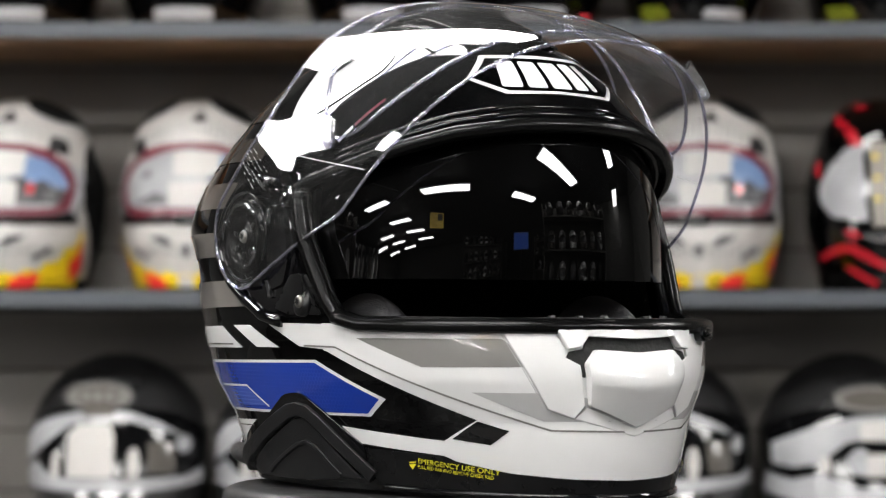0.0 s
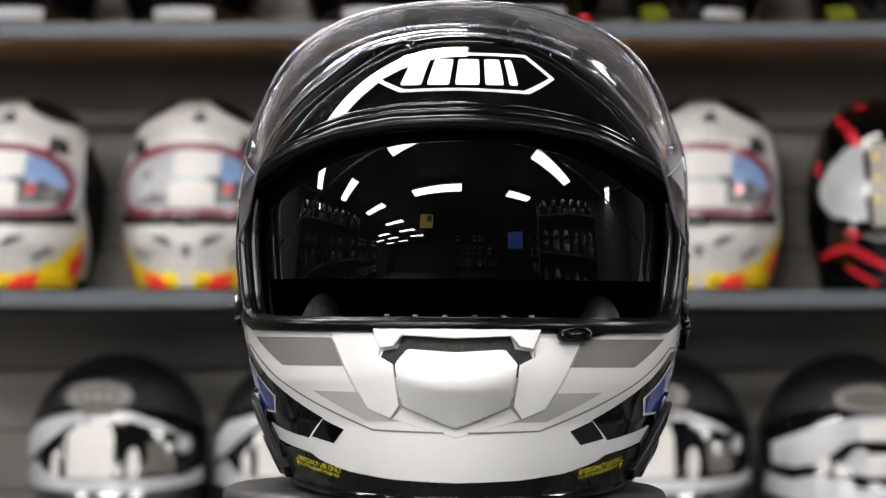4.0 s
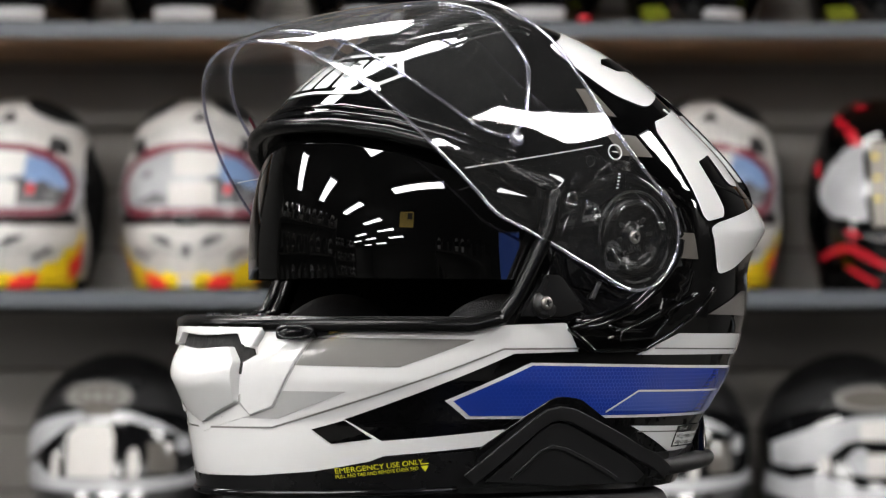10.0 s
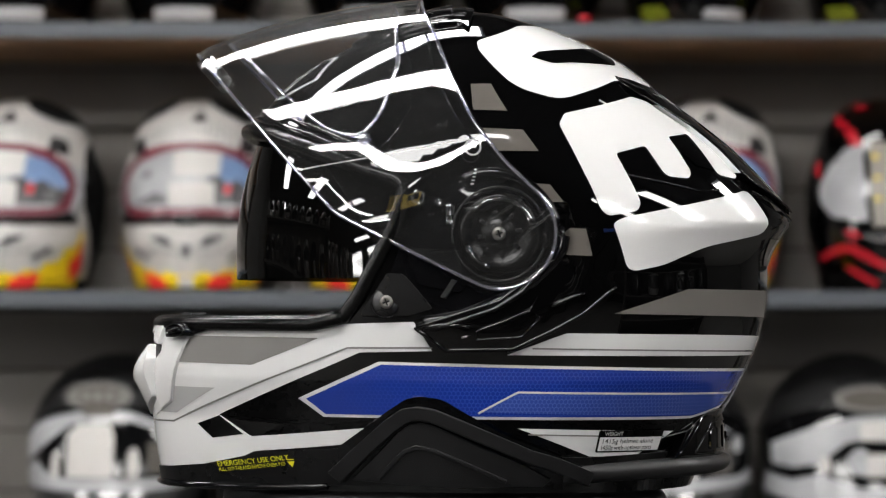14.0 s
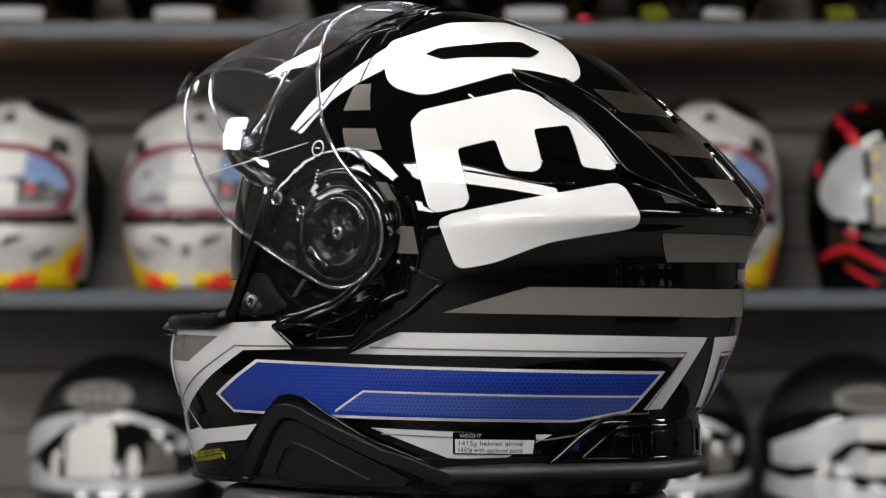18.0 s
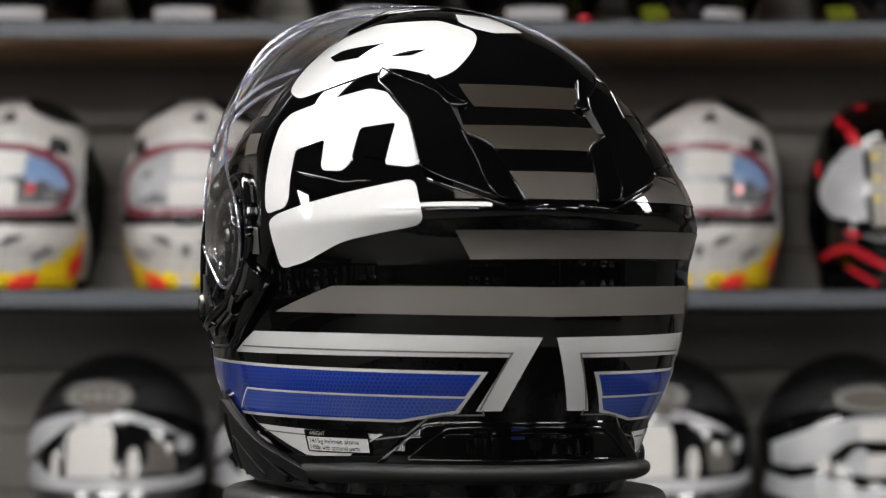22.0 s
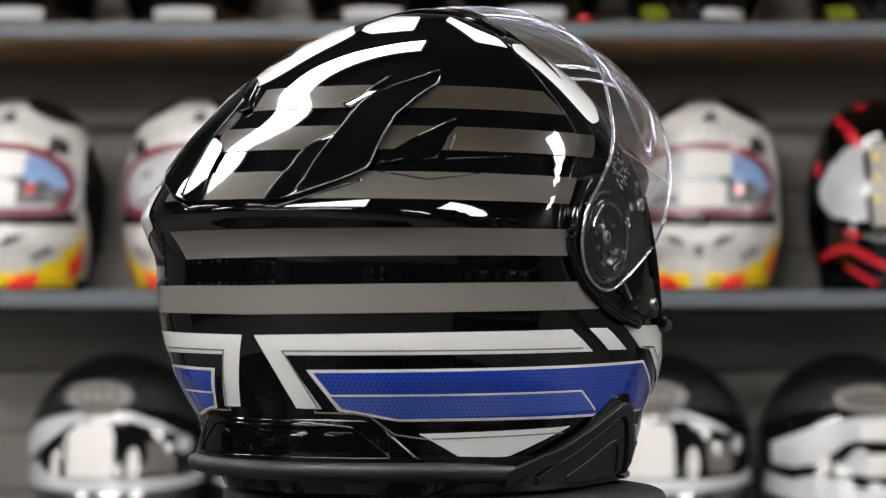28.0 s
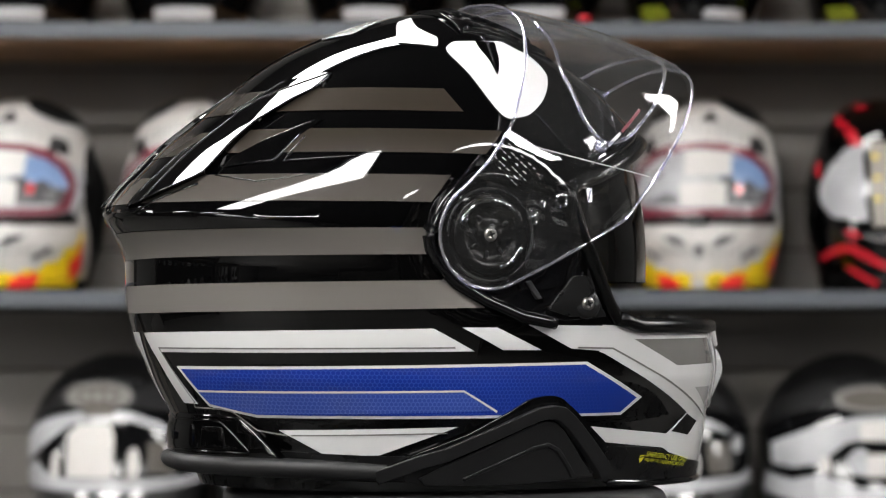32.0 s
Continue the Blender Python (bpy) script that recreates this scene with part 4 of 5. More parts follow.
VROUND = rounded(VPOLY, 4, 3)
part("visor_edge", tube(dense(VROUND, visor_surf), 0.0009, 8, True), EDGE, visor, "violet-tinted visor edge")
LHALF = [(0, 99), (36, 100), (48, 103), (54, 112), (53, 128), (46, 152), (30, 170), (0, 176)]
LPOLY = rounded(LHALF + [(-a, h) for a, h in LHALF[-2:0:-1]], 6, 4)
lens = patch("insert_lens", LPOLY, LENS, visor, -2.6, visor_surf, "clear anti-fog insert lens", 4, 6)
lens.visible_shadow = False
part("insert_edge", tube(dense(LPOLY, visor_surf, -2.0), 0.0010, 6, True), EDGE, visor, "clear insert rim")
for s in (1, -1):
    c = visor_surf(s * 55, 113, -0.6)
    n = normal_of(visor_surf, s * 55, 113, 0)
    bm = lathe([(0, 0.002), (0.0026, 0.002), (0.0034, 0.0008), (0.0034, -0.002), (0, -0.002)], 20)
    bm.transform(Matrix.Translation(c) @ n.to_track_quat("Z", "Y").to_matrix().to_4x4())
    part("lens_pin", bm, EDGE, visor, "round clear lens pin")
    f = (lambda q: q) if s == 1 else mirror
    patch("visor_scribe", f(strip([(51, 82), (60, 112), (70, 145)], 0.35)), TAGLINE, visor, 0.3, visor_surf).visible_shadow = False
    if s == 1:
        ring = [(73.4 + 1.75 * math.cos(k * math.pi / 12), 148 + 3.7 * math.sin(k * math.pi / 12)) for k in range(24)]
        part("moulded_ring", tube(dense(ring, visor_surf, 0.2), 0.00035, 6, True), TAGLINE, visor, "round moulded mark")
        for k in range(5):
            patch("moulded_mark", strip([(77.4 + k * 0.45, 141 - k * 1.5), (77.8 + k * 0.45, 142.0 - k * 1.5)], 0.5), TAGLINE, visor, 0.25, visor_surf).visible_shadow = False
        patch("moulded_mark", strip([(72.8, 147), (73.9, 149)], 0.6), TAGLINE, visor, 0.25, visor_surf).visible_shadow = False
    else:
        for j in range(6):
            for k in range(7):
                a, e = 73 + j * 1.25, 134 + k * 2.9 + (j * 7 % 3)
                if (j * 5 + k * 3) % 7 < 5:
                    patch("moulded_mark", f(strip([(a + 0.05 * k, e), (a + 0.05 * k + 0.1, e + 1.3 + (j + k) % 3 * 0.5)], 0.34)), TAGLINE, visor, 0.25, visor_surf).visible_shadow = False
slab("visor_tab", rounded([(18, 79), (28, 78.5), (27, 87), (20, 88)], 2), LUG, visor, 5.0, 0, visor_surf, "clear thumb tab", 0.001)
patch("lens_mark", strip([(-48, 108), (-40, 106)], 1.6), CRIMSON, visor, -2.4, visor_surf).visible_shadow = False
patch("lens_mark", strip([(-53, 109.5), (-48.5, 108.2)], 1.6), TAGLINE, visor, -2.4, visor_surf).visible_shadow = False

# pivot mechanisms
for s in (1, -1):
    f = (lambda q: q) if s == 1 else mirror
    turn = Matrix.Rotation(radians(90 * s), 4, "Y")
    slab("pivot_plate", f([(60.5, 88.5), (67, 110.5), (72, 136.4), (77, 150.1), (85, 156.5), (94, 157), (101.6, 149), (105, 136), (104.8, 122), (102, 110), (95, 99), (86, 91), (71.9, 86.8)]), GLOSSP, helmet, 1.2, -2)
    ring = [(90 + 15.6 * math.cos(radians(q)), 126.5 + 31.5 * math.sin(radians(q))) for q in range(116, 2, -6)] + [(107.1, 129.5), (106.5, 121.7), (104.6, 114.6), (100.0, 104.9), (92.4, 96.5), (82.8, 88.6), (74.3, 85.6)]
    part("plate_lip", tube(dense(f(ring), surf, 1.4, False, 1.5), 0.0032, 10), GLOSSP, helmet, "glossy black lip round the pivot")
    hub = part("pivot_disc", lathe([(0, 0.0012), (0.006, 0.0012), (0.0066, 0.0004), (0.0128, 0.0004), (0.0136, 0.0018), (0.0182, 0.0018), (0.0198, 0.0006), (0.0200, -0.004), (0, -0.004)], 48), RUBBER, helmet)
    hub.data.transform(Matrix.Translation((s * 0.1164, 0.0235, 0.1288)) @ turn)
    for k in range(8):
        q = radians(k * 45 + 10)
        bm = box(bmesh.new(), -0.0009, 0.0009, -0.0016, 0.0016, 0, 0.0008, 0.0003)
        bm.transform(Matrix.Translation((s * 0.1168, 0.0235 + 0.0098 * math.cos(q), 0.1288 + 0.0098 * math.sin(q))) @ Matrix.Rotation(q, 4, "X") @ turn)
        part("disc_rib", bm, SATIN, hub)
    for q0, q1 in ((21, 141), (207, 251)):
        arc = [(s * 0.1188, 0.0235 + 0.0166 * math.cos(radians(q0 + (q1 - q0) * k / 14)), 0.1288 + 0.0166 * math.sin(radians(q0 + (q1 - q0) * k / 14))) for k in range(15)]
        part("clear_arc", tube(arc, 0.0011, 8), LUG, hub, "moulded clear arc")
    for q, w in ((21, 0.0022), (207, 0.0016), (251, 0.0014)):
        bm = box(bmesh.new(), -w, w, -w * 0.8, w * 0.8, -0.001, 0.0022, 0.0005)
        bm.transform(Matrix.Translation((s * 0.1186, 0.0235 + 0.0166 * math.cos(radians(q)), 0.1288 + 0.0166 * math.sin(radians(q)))) @ Matrix.Rotation(radians(q), 4, "X") @ turn)
        part("clear_block", bm, LUG, hub, "moulded clear stop")
    ring = [(s * 0.1176, 0.0235 + 0.0226 * math.cos(radians(k * 7.5)), 0.1288 + 0.0226 * math.sin(radians(k * 7.5))) for k in range(48)]
    part("disc_rim", tube(ring, 0.0006, 6, True), SATIN, hub, "thin glossy ring")
    for dy, dz, r, w in ((-39, 17.5, 3.0, 0.9), (-29, 15.6, 1.2, 0.7), (-23.6, 11.6, 1.9, 0.8), (-23.2, 7.6, 2.1, 0.8)):
        y, z = 0.0235 + dy / 1000, 0.1288 + dz / 1000
        a = math.degrees(math.atan2(0.1165, 0.020 - y))
        x = surf(a, z * 1000, 4.0).x
        loop = [(s * x, y + r / 1000 * math.cos(k * math.pi / 8), z + r / 1000 * math.sin(k * math.pi / 8)) for k in range(16)]
        part("clear_lug", tube(loop, w / 1000, 6, True), LUG, helmet, "moulded clear lug")
    slab("plate_slot", f([(82, 106), (80.7, 106.6), (78.2, 98), (79.4, 97.4)]), MATTE, helmet, 3.4, 1, surf, "pale slanted slot", 0.0005)
    for (x, y, z, r) in ((0.1178, 0.0235, 0.1288, 0.0034), (surf(66.5, 95.5, 3.4).x, surf(66.5, 95.5, 3.4).y, 0.0955, 0.0033)):
        if z < 0.1:
            bm = lathe([(0, 0.0006), (0.0062, 0.0006), (0.0072, -0.0002), (0.0072, -0.003), (0, -0.003)], 32)
            bm.transform(Matrix.Translation((s * (x - 0.0012), y, z)) @ turn @ Matrix.Rotation(radians(-12 * s), 4, "Y"))
            part("washer", bm, SATIN, helmet)
        bm = lathe([(0, 0.0001), (r * 0.3, 0.0001), (r * 0.42, 0.0013), (r * 0.8, 0.0011), (r, 0.0002), (r, -0.002), (0, -0.002)], 24)
        bm.transform(Matrix.Translation((s * x, y, z)) @ turn)
        screw = part("screw", bm, STEEL, helmet, "bright steel cross-head screw")
        for q in (20, 110):
            bm = box(bmesh.new(), -0.00035, 0.00035, -r * 0.55, r * 0.55, 0.0006, 0.0015)
            bm.transform(Matrix.Translation((s * x, y, z)) @ turn @ Matrix.Rotation(radians(q), 4, "Z"))
            part("slot", bm, SATIN, screw, "", False)
    slab("screw_plate", f(rounded([(60.5, 89), (66.5, 109.5), (70, 109), (74, 99), (76.5, 92.5), (71, 89)], 1.5)), SATIN, helmet, 2.2, 0, surf, "", 0.0008)
    slab("mech_block", f(rounded([(73, 104), (83, 100), (85, 112), (80, 120), (79, 140), (74, 137), (71.5, 116)], 3)), GLOSSP, helmet, 2.6, 0, surf, "", 0.0008)

# side cover under the left pivot
cover = slab("side_cover", rounded([(72, 83), (78, 87.5), (92, 96.5), (101.5, 111), (104.5, 117.2), (119.2, 104.6), (111, 89.5), (95.4, 72), (79, 71.5)], 2), BLACK, helmet, 3.8, -2, surf, "glossy black accessory cover", 0.0030)
part("cover_rail", tube(dense([(73, 83.2), (79, 87.4), (92, 96.2), (101, 110.4), (104.2, 116.4)], surf, 3.8, False), 0.0014, 8), BLACK, cover, "glossy raised rail")
part("cover_rail", tube(dense([(73.5, 82), (79.5, 72.4), (95, 73), (103.5, 81.5), (111, 90.5), (118, 103.6)], surf, 3.6, False), 0.0011, 8), BLACK, cover, "glossy raised rail")
slab("cover_panel", rounded([(84, 76), (97, 77), (102, 88), (100, 94), (93, 88), (85, 82)], 1), BLACK, cover, 4.8, 2, surf, "", 0.0012)
slab("cover_latch", rounded([(98.5, 91), (101.5, 89.5), (103.5, 97), (100.5, 99)], 1), BLACK, cover, 6.6, 2, surf, "", 0.0014)
part("cover_bar", tube(dense([(103.5, 94), (110.5, 100.5)], surf, 4.8, False), 0.0012, 8), BLACK, cover, "thin glossy bar")
part("cover_arc", tube(dense([(77, 82.4), (79.5, 84.2), (82.5, 84.4), (85, 83.6)], surf, 4.4, False), 0.0010, 8), BLACK, cover)

part("cover_pocket", tube(dense(rounded([(86.5, 77.5), (97, 79), (101, 88), (99.5, 92.5), (93.5, 87), (87, 82)], 1), surf, 4.9), 0.0007, 8, True), BLACK, cover, "glossy pocket rim")
part("cover_ledge", tube(dense([(74.5, 83.4), (80, 84.6), (91, 92.4), (97.5, 101), (100.5, 108.5), (102.4, 112.6)], surf, 3.6, False), 0.0017, 8), BLACK, cover, "glossy stepped ledge")
part("cover_tick", tube(dense([(83.2, 78.6), (85.4, 79.8)], surf, 4.2, False), 0.0006, 6), STEEL, cover, "short bright mark")

# brow trims above the face opening
brow = [(a, h + 5.5) for a, h in EYEPORT[5:0:-1]] + [(0, 189.5)]
brow = brow + [(-a, h) for a, h in brow[-2::-1]]
part("brow_trim", tube(dense(brow, surf, 0.2, False), 0.0022, 8), GLOSSP, helmet, "glossy black brow strip")
brow2 = [(a, h + 4.0) for a, h in brow]
part("brow_strip", tube(dense(brow2, surf, -0.6, False), 0.0016, 8), BLACK, helmet)

# inside: chin guard, cheek pads, red tabs
slab("breath_guard", [(-20, 82), (20, 82), (18, 88.5), (-18, 88.5)], GUARD, helmet, -9, -14, surf, "dark grey breath guard", 0.001)
for k in range(6):
    a = -13 + k * 5.2
    slab("guard_rib", [(a, 88), (a + 0.8, 88), (a + 0.8, 89.6), (a, 89.6)], GUARD, helmet, -8.6, -12, surf, "", 0.0)
for s in (1, -1):
    bm = bmesh.new()
    bmesh.ops.create_icosphere(bm, subdivisions=4, radius=1)
    for v in bm.verts:
        v.co = Vector((s * 0.072 + 0.015 * v.co.x, -0.028 + 0.046 * v.co.y, 0.058 + 0.042 * v.co.z + 0.004 * v.co.y))
    part("cheek_pad", bm, FABRIC, helmet, "black mesh cheek pad")
    bm = box(bmesh.new(), -0.002, 0.002, -0.0042, 0.0042, -0.0008, 0.0008, 0.0004)
    bm.transform(Matrix.Translation((s * 0.079, -0.070, 0.0875)) @ Matrix.Rotation(radians(-s * 30), 4, "Z"))
    part("red_tab", bm, RED, helmet, "red pull tab")
bm = lathe([(0.078, 0.012), (0.095, 0.006), (0.098, 0.012), (0.092, 0.030), (0.076, 0.030), (0.078, 0.012)], 48)
bm.transform(Matrix.Translation((0, 0.008, 0)) @ Matrix.Diagonal((0.9, 1.25, 1, 1)))
part("neck_roll", bm, FABRIC, helmet, "black neck roll")

# bottom skirt, side pods, rear cover
SKIRT = [(0, 0), (30, 1), (47, 5), (80, 6), (100, 6), (125, 8), (180, 9), (180, 21), (142, 21.5), (119, 20), (99, 20), (55, 24), (32, 21), (29.5, 18.4), (20, 13.4), (10, 10.8), (0, 10)]
for q in both(SKIRT):
    slab("skirt", q, SATIN, helmet, 1.2, -8, surf, "satin black lower edge", 0.0)
part("skirt_bead", tube(dense([(a, 2.2 + 2.2 * (abs(a) / 46) ** 2) for a in range(-46, 47, 4)], surf, 1.6, False), 0.0017, 8), GLOSSP, helmet, "glossy lower bead")
bm = bmesh.new()
rings = []
for k in range(69):
    a = 112 + k * 2.0
    e = min(1, max(0, (66 - abs(a - 180)) / 34))
    e = e * e * (3 - 2 * e)
    ring = []
    for dr, z in ((-9, 18.6), (-3, 18.4), (-0.8, 17.5), (0.2, 16.0), (0.4, 14.2), (-0.4, 12.2), (-2.6, 10.4), (-7, 9.0), (-15, 8.2)):
        p = surf(a, 17.0, dr + 2.2 + 11.8 * e)
        ring.append(bm.verts.new((p.x, p.y, (z - 2.2 * (1 - e)) / 1000)))
    rings.append(ring)
for p, q in zip(rings, rings[1:]):
    for k in range(len(p) - 1):
        bm.faces.new((p[k], q[k], q[k + 1], p[k + 1]))
for ring in (rings[0], rings[-1]):
    bm.faces.new(ring)
bmesh.ops.recalc_face_normals(bm, faces=bm.faces)
part("rear_skirt", bm, LIP, helmet, "matte black rear lip")
for s in (1, -1):
    f = (lambda q: q) if s == 1 else mirror
    slab("pod_backing", f(rounded([(51, 24), (64, 42), (69.5, 49), (73, 50), (78, 48.5), (84, 41.5), (95, 30.5), (118, 15), (112, 7), (80, 6), (51, 10)], 3)), GLOSSP, helmet, 2.4, -2, surf, "glossy black pod edge", 0.0015)
    slab("pod_arch", f(strip([(49.3, 9), (57, 22), (65.5, 36), (69, 40.5), (72, 41.5), (75.5, 40.5), (88, 30.5), (101, 20.5), (108, 17), (120, 9)], 7.0)), MATTE, helmet, 5.6, 0, surf, "matte black chevron", 0.0016)
    slab("pod_panel", f([(53, 8), (59, 18), (66.5, 32), (69.5, 36), (72, 37), (75, 36), (87, 26), (100, 16), (108, 9), (106, 5.5), (75, 5)]), MATTE, helmet, 4.0, -1, surf, "", 0.0008)
    slab("pod_ridge", f(strip([(60, 9), (67.5, 22.5), (71, 25), (75, 23.5), (95, 8)], 2.2)), MATTE, helmet, 5.2, 2, surf, "", 0.0009)
cover = slab("rear_cover", [(143.5, 18), (151, 31.5), (155.5, 38.6), (159, 39.6), (201, 39.6), (204.5, 38.6), (209, 31.5), (216.5, 18)], BLACK, helmet, 1.4, -5, cover_surf, "glossy black rear cover", 0.0016)
RIM = [(151.5, 20.5), (157, 30), (160.5, 35.2), (164, 36), (196, 36), (199.5, 35.2), (203, 30), (208.5, 20.5)]
part("pocket_rim", tube(dense(rounded(RIM, 2), cover_surf, 1.4), 0.0006, 8, True), BLACK, cover, "glossy pocket rim")
for s in (-1, 1):
    slab("pocket_boss", rounded([(180 + s * 13, 22), (180 + s * 13.4, 33), (180 + s * 20, 33), (180 + s * 21, 22)], 2), BLACK, cover, 2.2, 0, cover_surf, "", 0.0010)
slab("pocket_panel", rounded([(170, 22), (170.5, 33.5), (189.5, 33.5), (190, 22)], 2), BLACK, cover, 2.0, 0, cover_surf, "", 0.0010)
slab("cover_clip", rounded([(178.6, 25.5), (178.6, 29.5), (181.4, 29.5), (181.4, 25.5)], 0.6), GLOSSP, cover, 3.2, 1, cover_surf, "", 0.0006)
for q in both(strip([(143, 29.6), (151, 31.8), (156.4, 40.6), (160, 42.0), (168.5, 42.2), (168.2, 44.6)], 0.8)):
    patch("pinstripe", q, GREY_M, helmet, 0.5)

# rear and crown vents
def along(line, n):
    """n + 1 even steps along a line of (degrees, mm, rise)."""
    pts = [Vector(p) for p in line]
    span = [0.0]
    for p, q in zip(pts, pts[1:]):
        span.append(span[-1] + Vector(((q.x - p.x) * 2, q.y - p.y)).length)
    res = []
    for k in range(n + 1):
        d = span[-1] * k / n
        i = min(max(m for m in range(len(span)) if span[m] <= d + 1e-9), len(pts) - 2)
        res.append(pts[i].lerp(pts[i + 1], (d - span[i]) / max(span[i + 1] - span[i], 1e-9)))
    return res


def loft(name, lines, mat, parent, label="", n=28, across=4, sharp=22):
    """A faceted skin through lines on the shell, with creases where it turns."""
    bm = bmesh.new()
    rows = []
    strips = [along(q, n) for q in lines]
    for a, b in zip(strips, strips[1:]):
        for m in range(across + (b is strips[-1])):
            rows.append([bm.verts.new(surf(*p.lerp(q, m / across))) for p, q in zip(a, b)])
    for a, b in zip(rows, rows[1:]):
        for k in range(n):
            bm.faces.new((a[k], b[k], b[k + 1], a[k + 1]))
    bmesh.ops.remove_doubles(bm, verts=bm.verts[:], dist=1e-5)
    bmesh.ops.recalc_face_normals(bm, faces=bm.faces)
    f = max(bm.faces, key=lambda q: q.calc_area())
    if f.normal.dot(f.calc_center_median() - Vector((0, 0.02, 0.12))) < 0:
        bmesh.ops.reverse_faces(bm, faces=bm.faces)
    ob = part(name, bm, mat, parent, label)
    ob.data.set_sharp_from_angle(angle=radians(sharp))
    return ob


RIDGE = [(138.4, 210.5, 0.8), (152.1, 201.5, 2.6), (157.9, 197, 3.2), (160.6, 191, 3.6), (163.2, 177.7, 3.8), (165.8, 163.4, 3.6), (167.2, 150.8, 3.2), (168.6, 144.8, 2.8)]
OUTER = [(138.1, 209.6, 0.8), (139.2, 203.7, 2.2), (145.8, 195.9, 3.8), (151.3, 185.3, 5.0), (153.4, 175, 5.4), (155, 162.1, 5.2), (155.8, 157.9, 5.0), (160.6, 152.3, 4.8), (166.1, 146.8, 4.2), (169.8, 143.5, 3.4)]
LEAF = [(163.3, 176.4, 3.4), (167.7, 172.2, 1.6), (169.6, 168.8, 1.4), (171.1, 158, 1.6), (172.8, 148.3, 1.4), (173.5, 142.3, 1.0)]
BROW = [(138.4, 210.6, 0.8), (146, 209.6, 1.2), (154.4, 206.5, 1.6), (158.8, 200.4, 1.8), (161.3, 195.9, 2.2), (165, 191.4, 2.6)]


def deep(line, out):
    return [(a, h, out) for a, h, _ in line]


for s in (1, -1):
    f = (lambda q: [(-p[0], *p[1:]) for p in q]) if s == -1 else (lambda q: list(q))
    vent = loft("rear_vent", [f(deep(OUTER, -2.0)), f(OUTER), f(RIDGE)], BLACK, helmet, "raised glossy black vent blade")
    loft("vent_brow", [f(RIDGE[:4]), f(BROW), f(deep(BROW, -2.0))], BLACK, vent, "", 16)
    loft("vent_leaf", [f(RIDGE[4:]), f(LEAF), f(deep(LEAF, -2.0))], BLACK, vent, "", 20)
    loft("vent_throat", [f([(160.6, 191, 3.5), (163.2, 177.7, 3.7)]), f([(163.5, 190, -1.5), (164.5, 177, -1.5)])], FOAM, vent, "dark vent opening", 8)
    for line in (RIDGE, OUTER, LEAF, BROW[2:]):
        part("vent_edge", tube([surf(*p) for p in along(f(line), 24)], 0.0005, 8), BLACK, vent, "rounded glossy edge")
    part("vent_hook", tube(dense(f([(165, 191.6), (163.6, 189.7), (161, 190.2)]), surf, 2.2, False), 0.0009, 8), BLACK, vent, "glossy hooked tip")
    part("crease", tube(dense(f([(177.2, 140.4), (170.7, 139.6), (164.3, 145.8), (156.7, 152.6)]), surf, -0.2, False), 0.0011, 8), BLACK, helmet, "fine raised crease")
    patch("side_vent", f([(146.5, 175), (138.4, 183.0), (134, 185.6), (138.2, 177.2), (142.6, 164.6), (153.8, 160.6), (154.2, 163.5)]), BLACK, helmet, 0.55)
    if s == 1:
        wall = [(a - 0.5, h, out) for a, h, out in OUTER[2:6]]
        loft("white_facet", [deep(wall, 0.2), [(a, h, out - 0.7) for a, h, out in wall]], WHITE, vent, "white painted foot of the blade", 16)
        creases = [[(124.0, 196.7), (132.8, 184.8), (137.0, 173.6), (139.8, 162.6)], [(123.0, 158.5), (132.9, 154.6), (138.8, 151.8), (145.0, 152.4)]]
    else:
        creases = [[(154.4, 161.4), (148, 163.2), (142.2, 164.2), (138.6, 176.8)], [(146.4, 174.6), (142, 179.2), (136.5, 184.6)], [(137.1, 176.2), (140.1, 163.9), (123.5, 166.5)], [(153.8, 156.9), (144, 153.4), (130.7, 157.8)]]
    for line in creases:
        part("crease", tube(dense(f(line), surf, 0.15, False), 0.0005, 8), WHITE if s == 1 and line[0][1] > 185 else BLACK, helmet)


def crown(x2, y, out=0.0):
    """The crown over half-x and y (mm)."""
    x = x2 * 2
    lo, hi = 150.0, 248.5
    for _ in range(18):
        h = (lo + hi) / 2
        mid = 20.0 - 8 * min(1, max(0, (h - 225) / 22))
        phi = math.degrees(math.atan2(x, mid - y))
        p = surf(phi, h)
        if math.hypot(p.x * 1000, p.y * 1000 - mid) > math.hypot(x, y - mid):
            lo = h
        else:
            hi = h
    return Vector((x, y, lo + out)) / 1000


top = slab("crown_vent", rounded([(-22, 6), (-26, 10), (-14, 13), (14, 13), (26, 10), (22, 6), (19, -30), (13, -50), (-13, -50), (-19, -30)], 4), BLACK, helmet, 2.2, -3, crown, "raised glossy crown vent", 0.0014, 4, 6)
slab("vent_slider", rounded([(-12, -42), (-15, 2), (15, 2), (12, -42)], 3), GLOSSP, top, 4.4, 0, crown, "", 0.0013, 4, 6)
slab("vent_hood", rounded([(-17, 1), (-18, 9), (18, 9), (17, 1)], 2), BLACK, top, 3.0, 0, crown, "", 0.0012, 4, 4)
for k in range(5):
    slab("slider_rib", [(-9, -38 + k * 6), (-9, -35.5 + k * 6), (9, -35.5 + k * 6), (9, -38 + k * 6)], GLOSSP, top, 5.2, 2, crown, "", 0.0004, 4, 6)
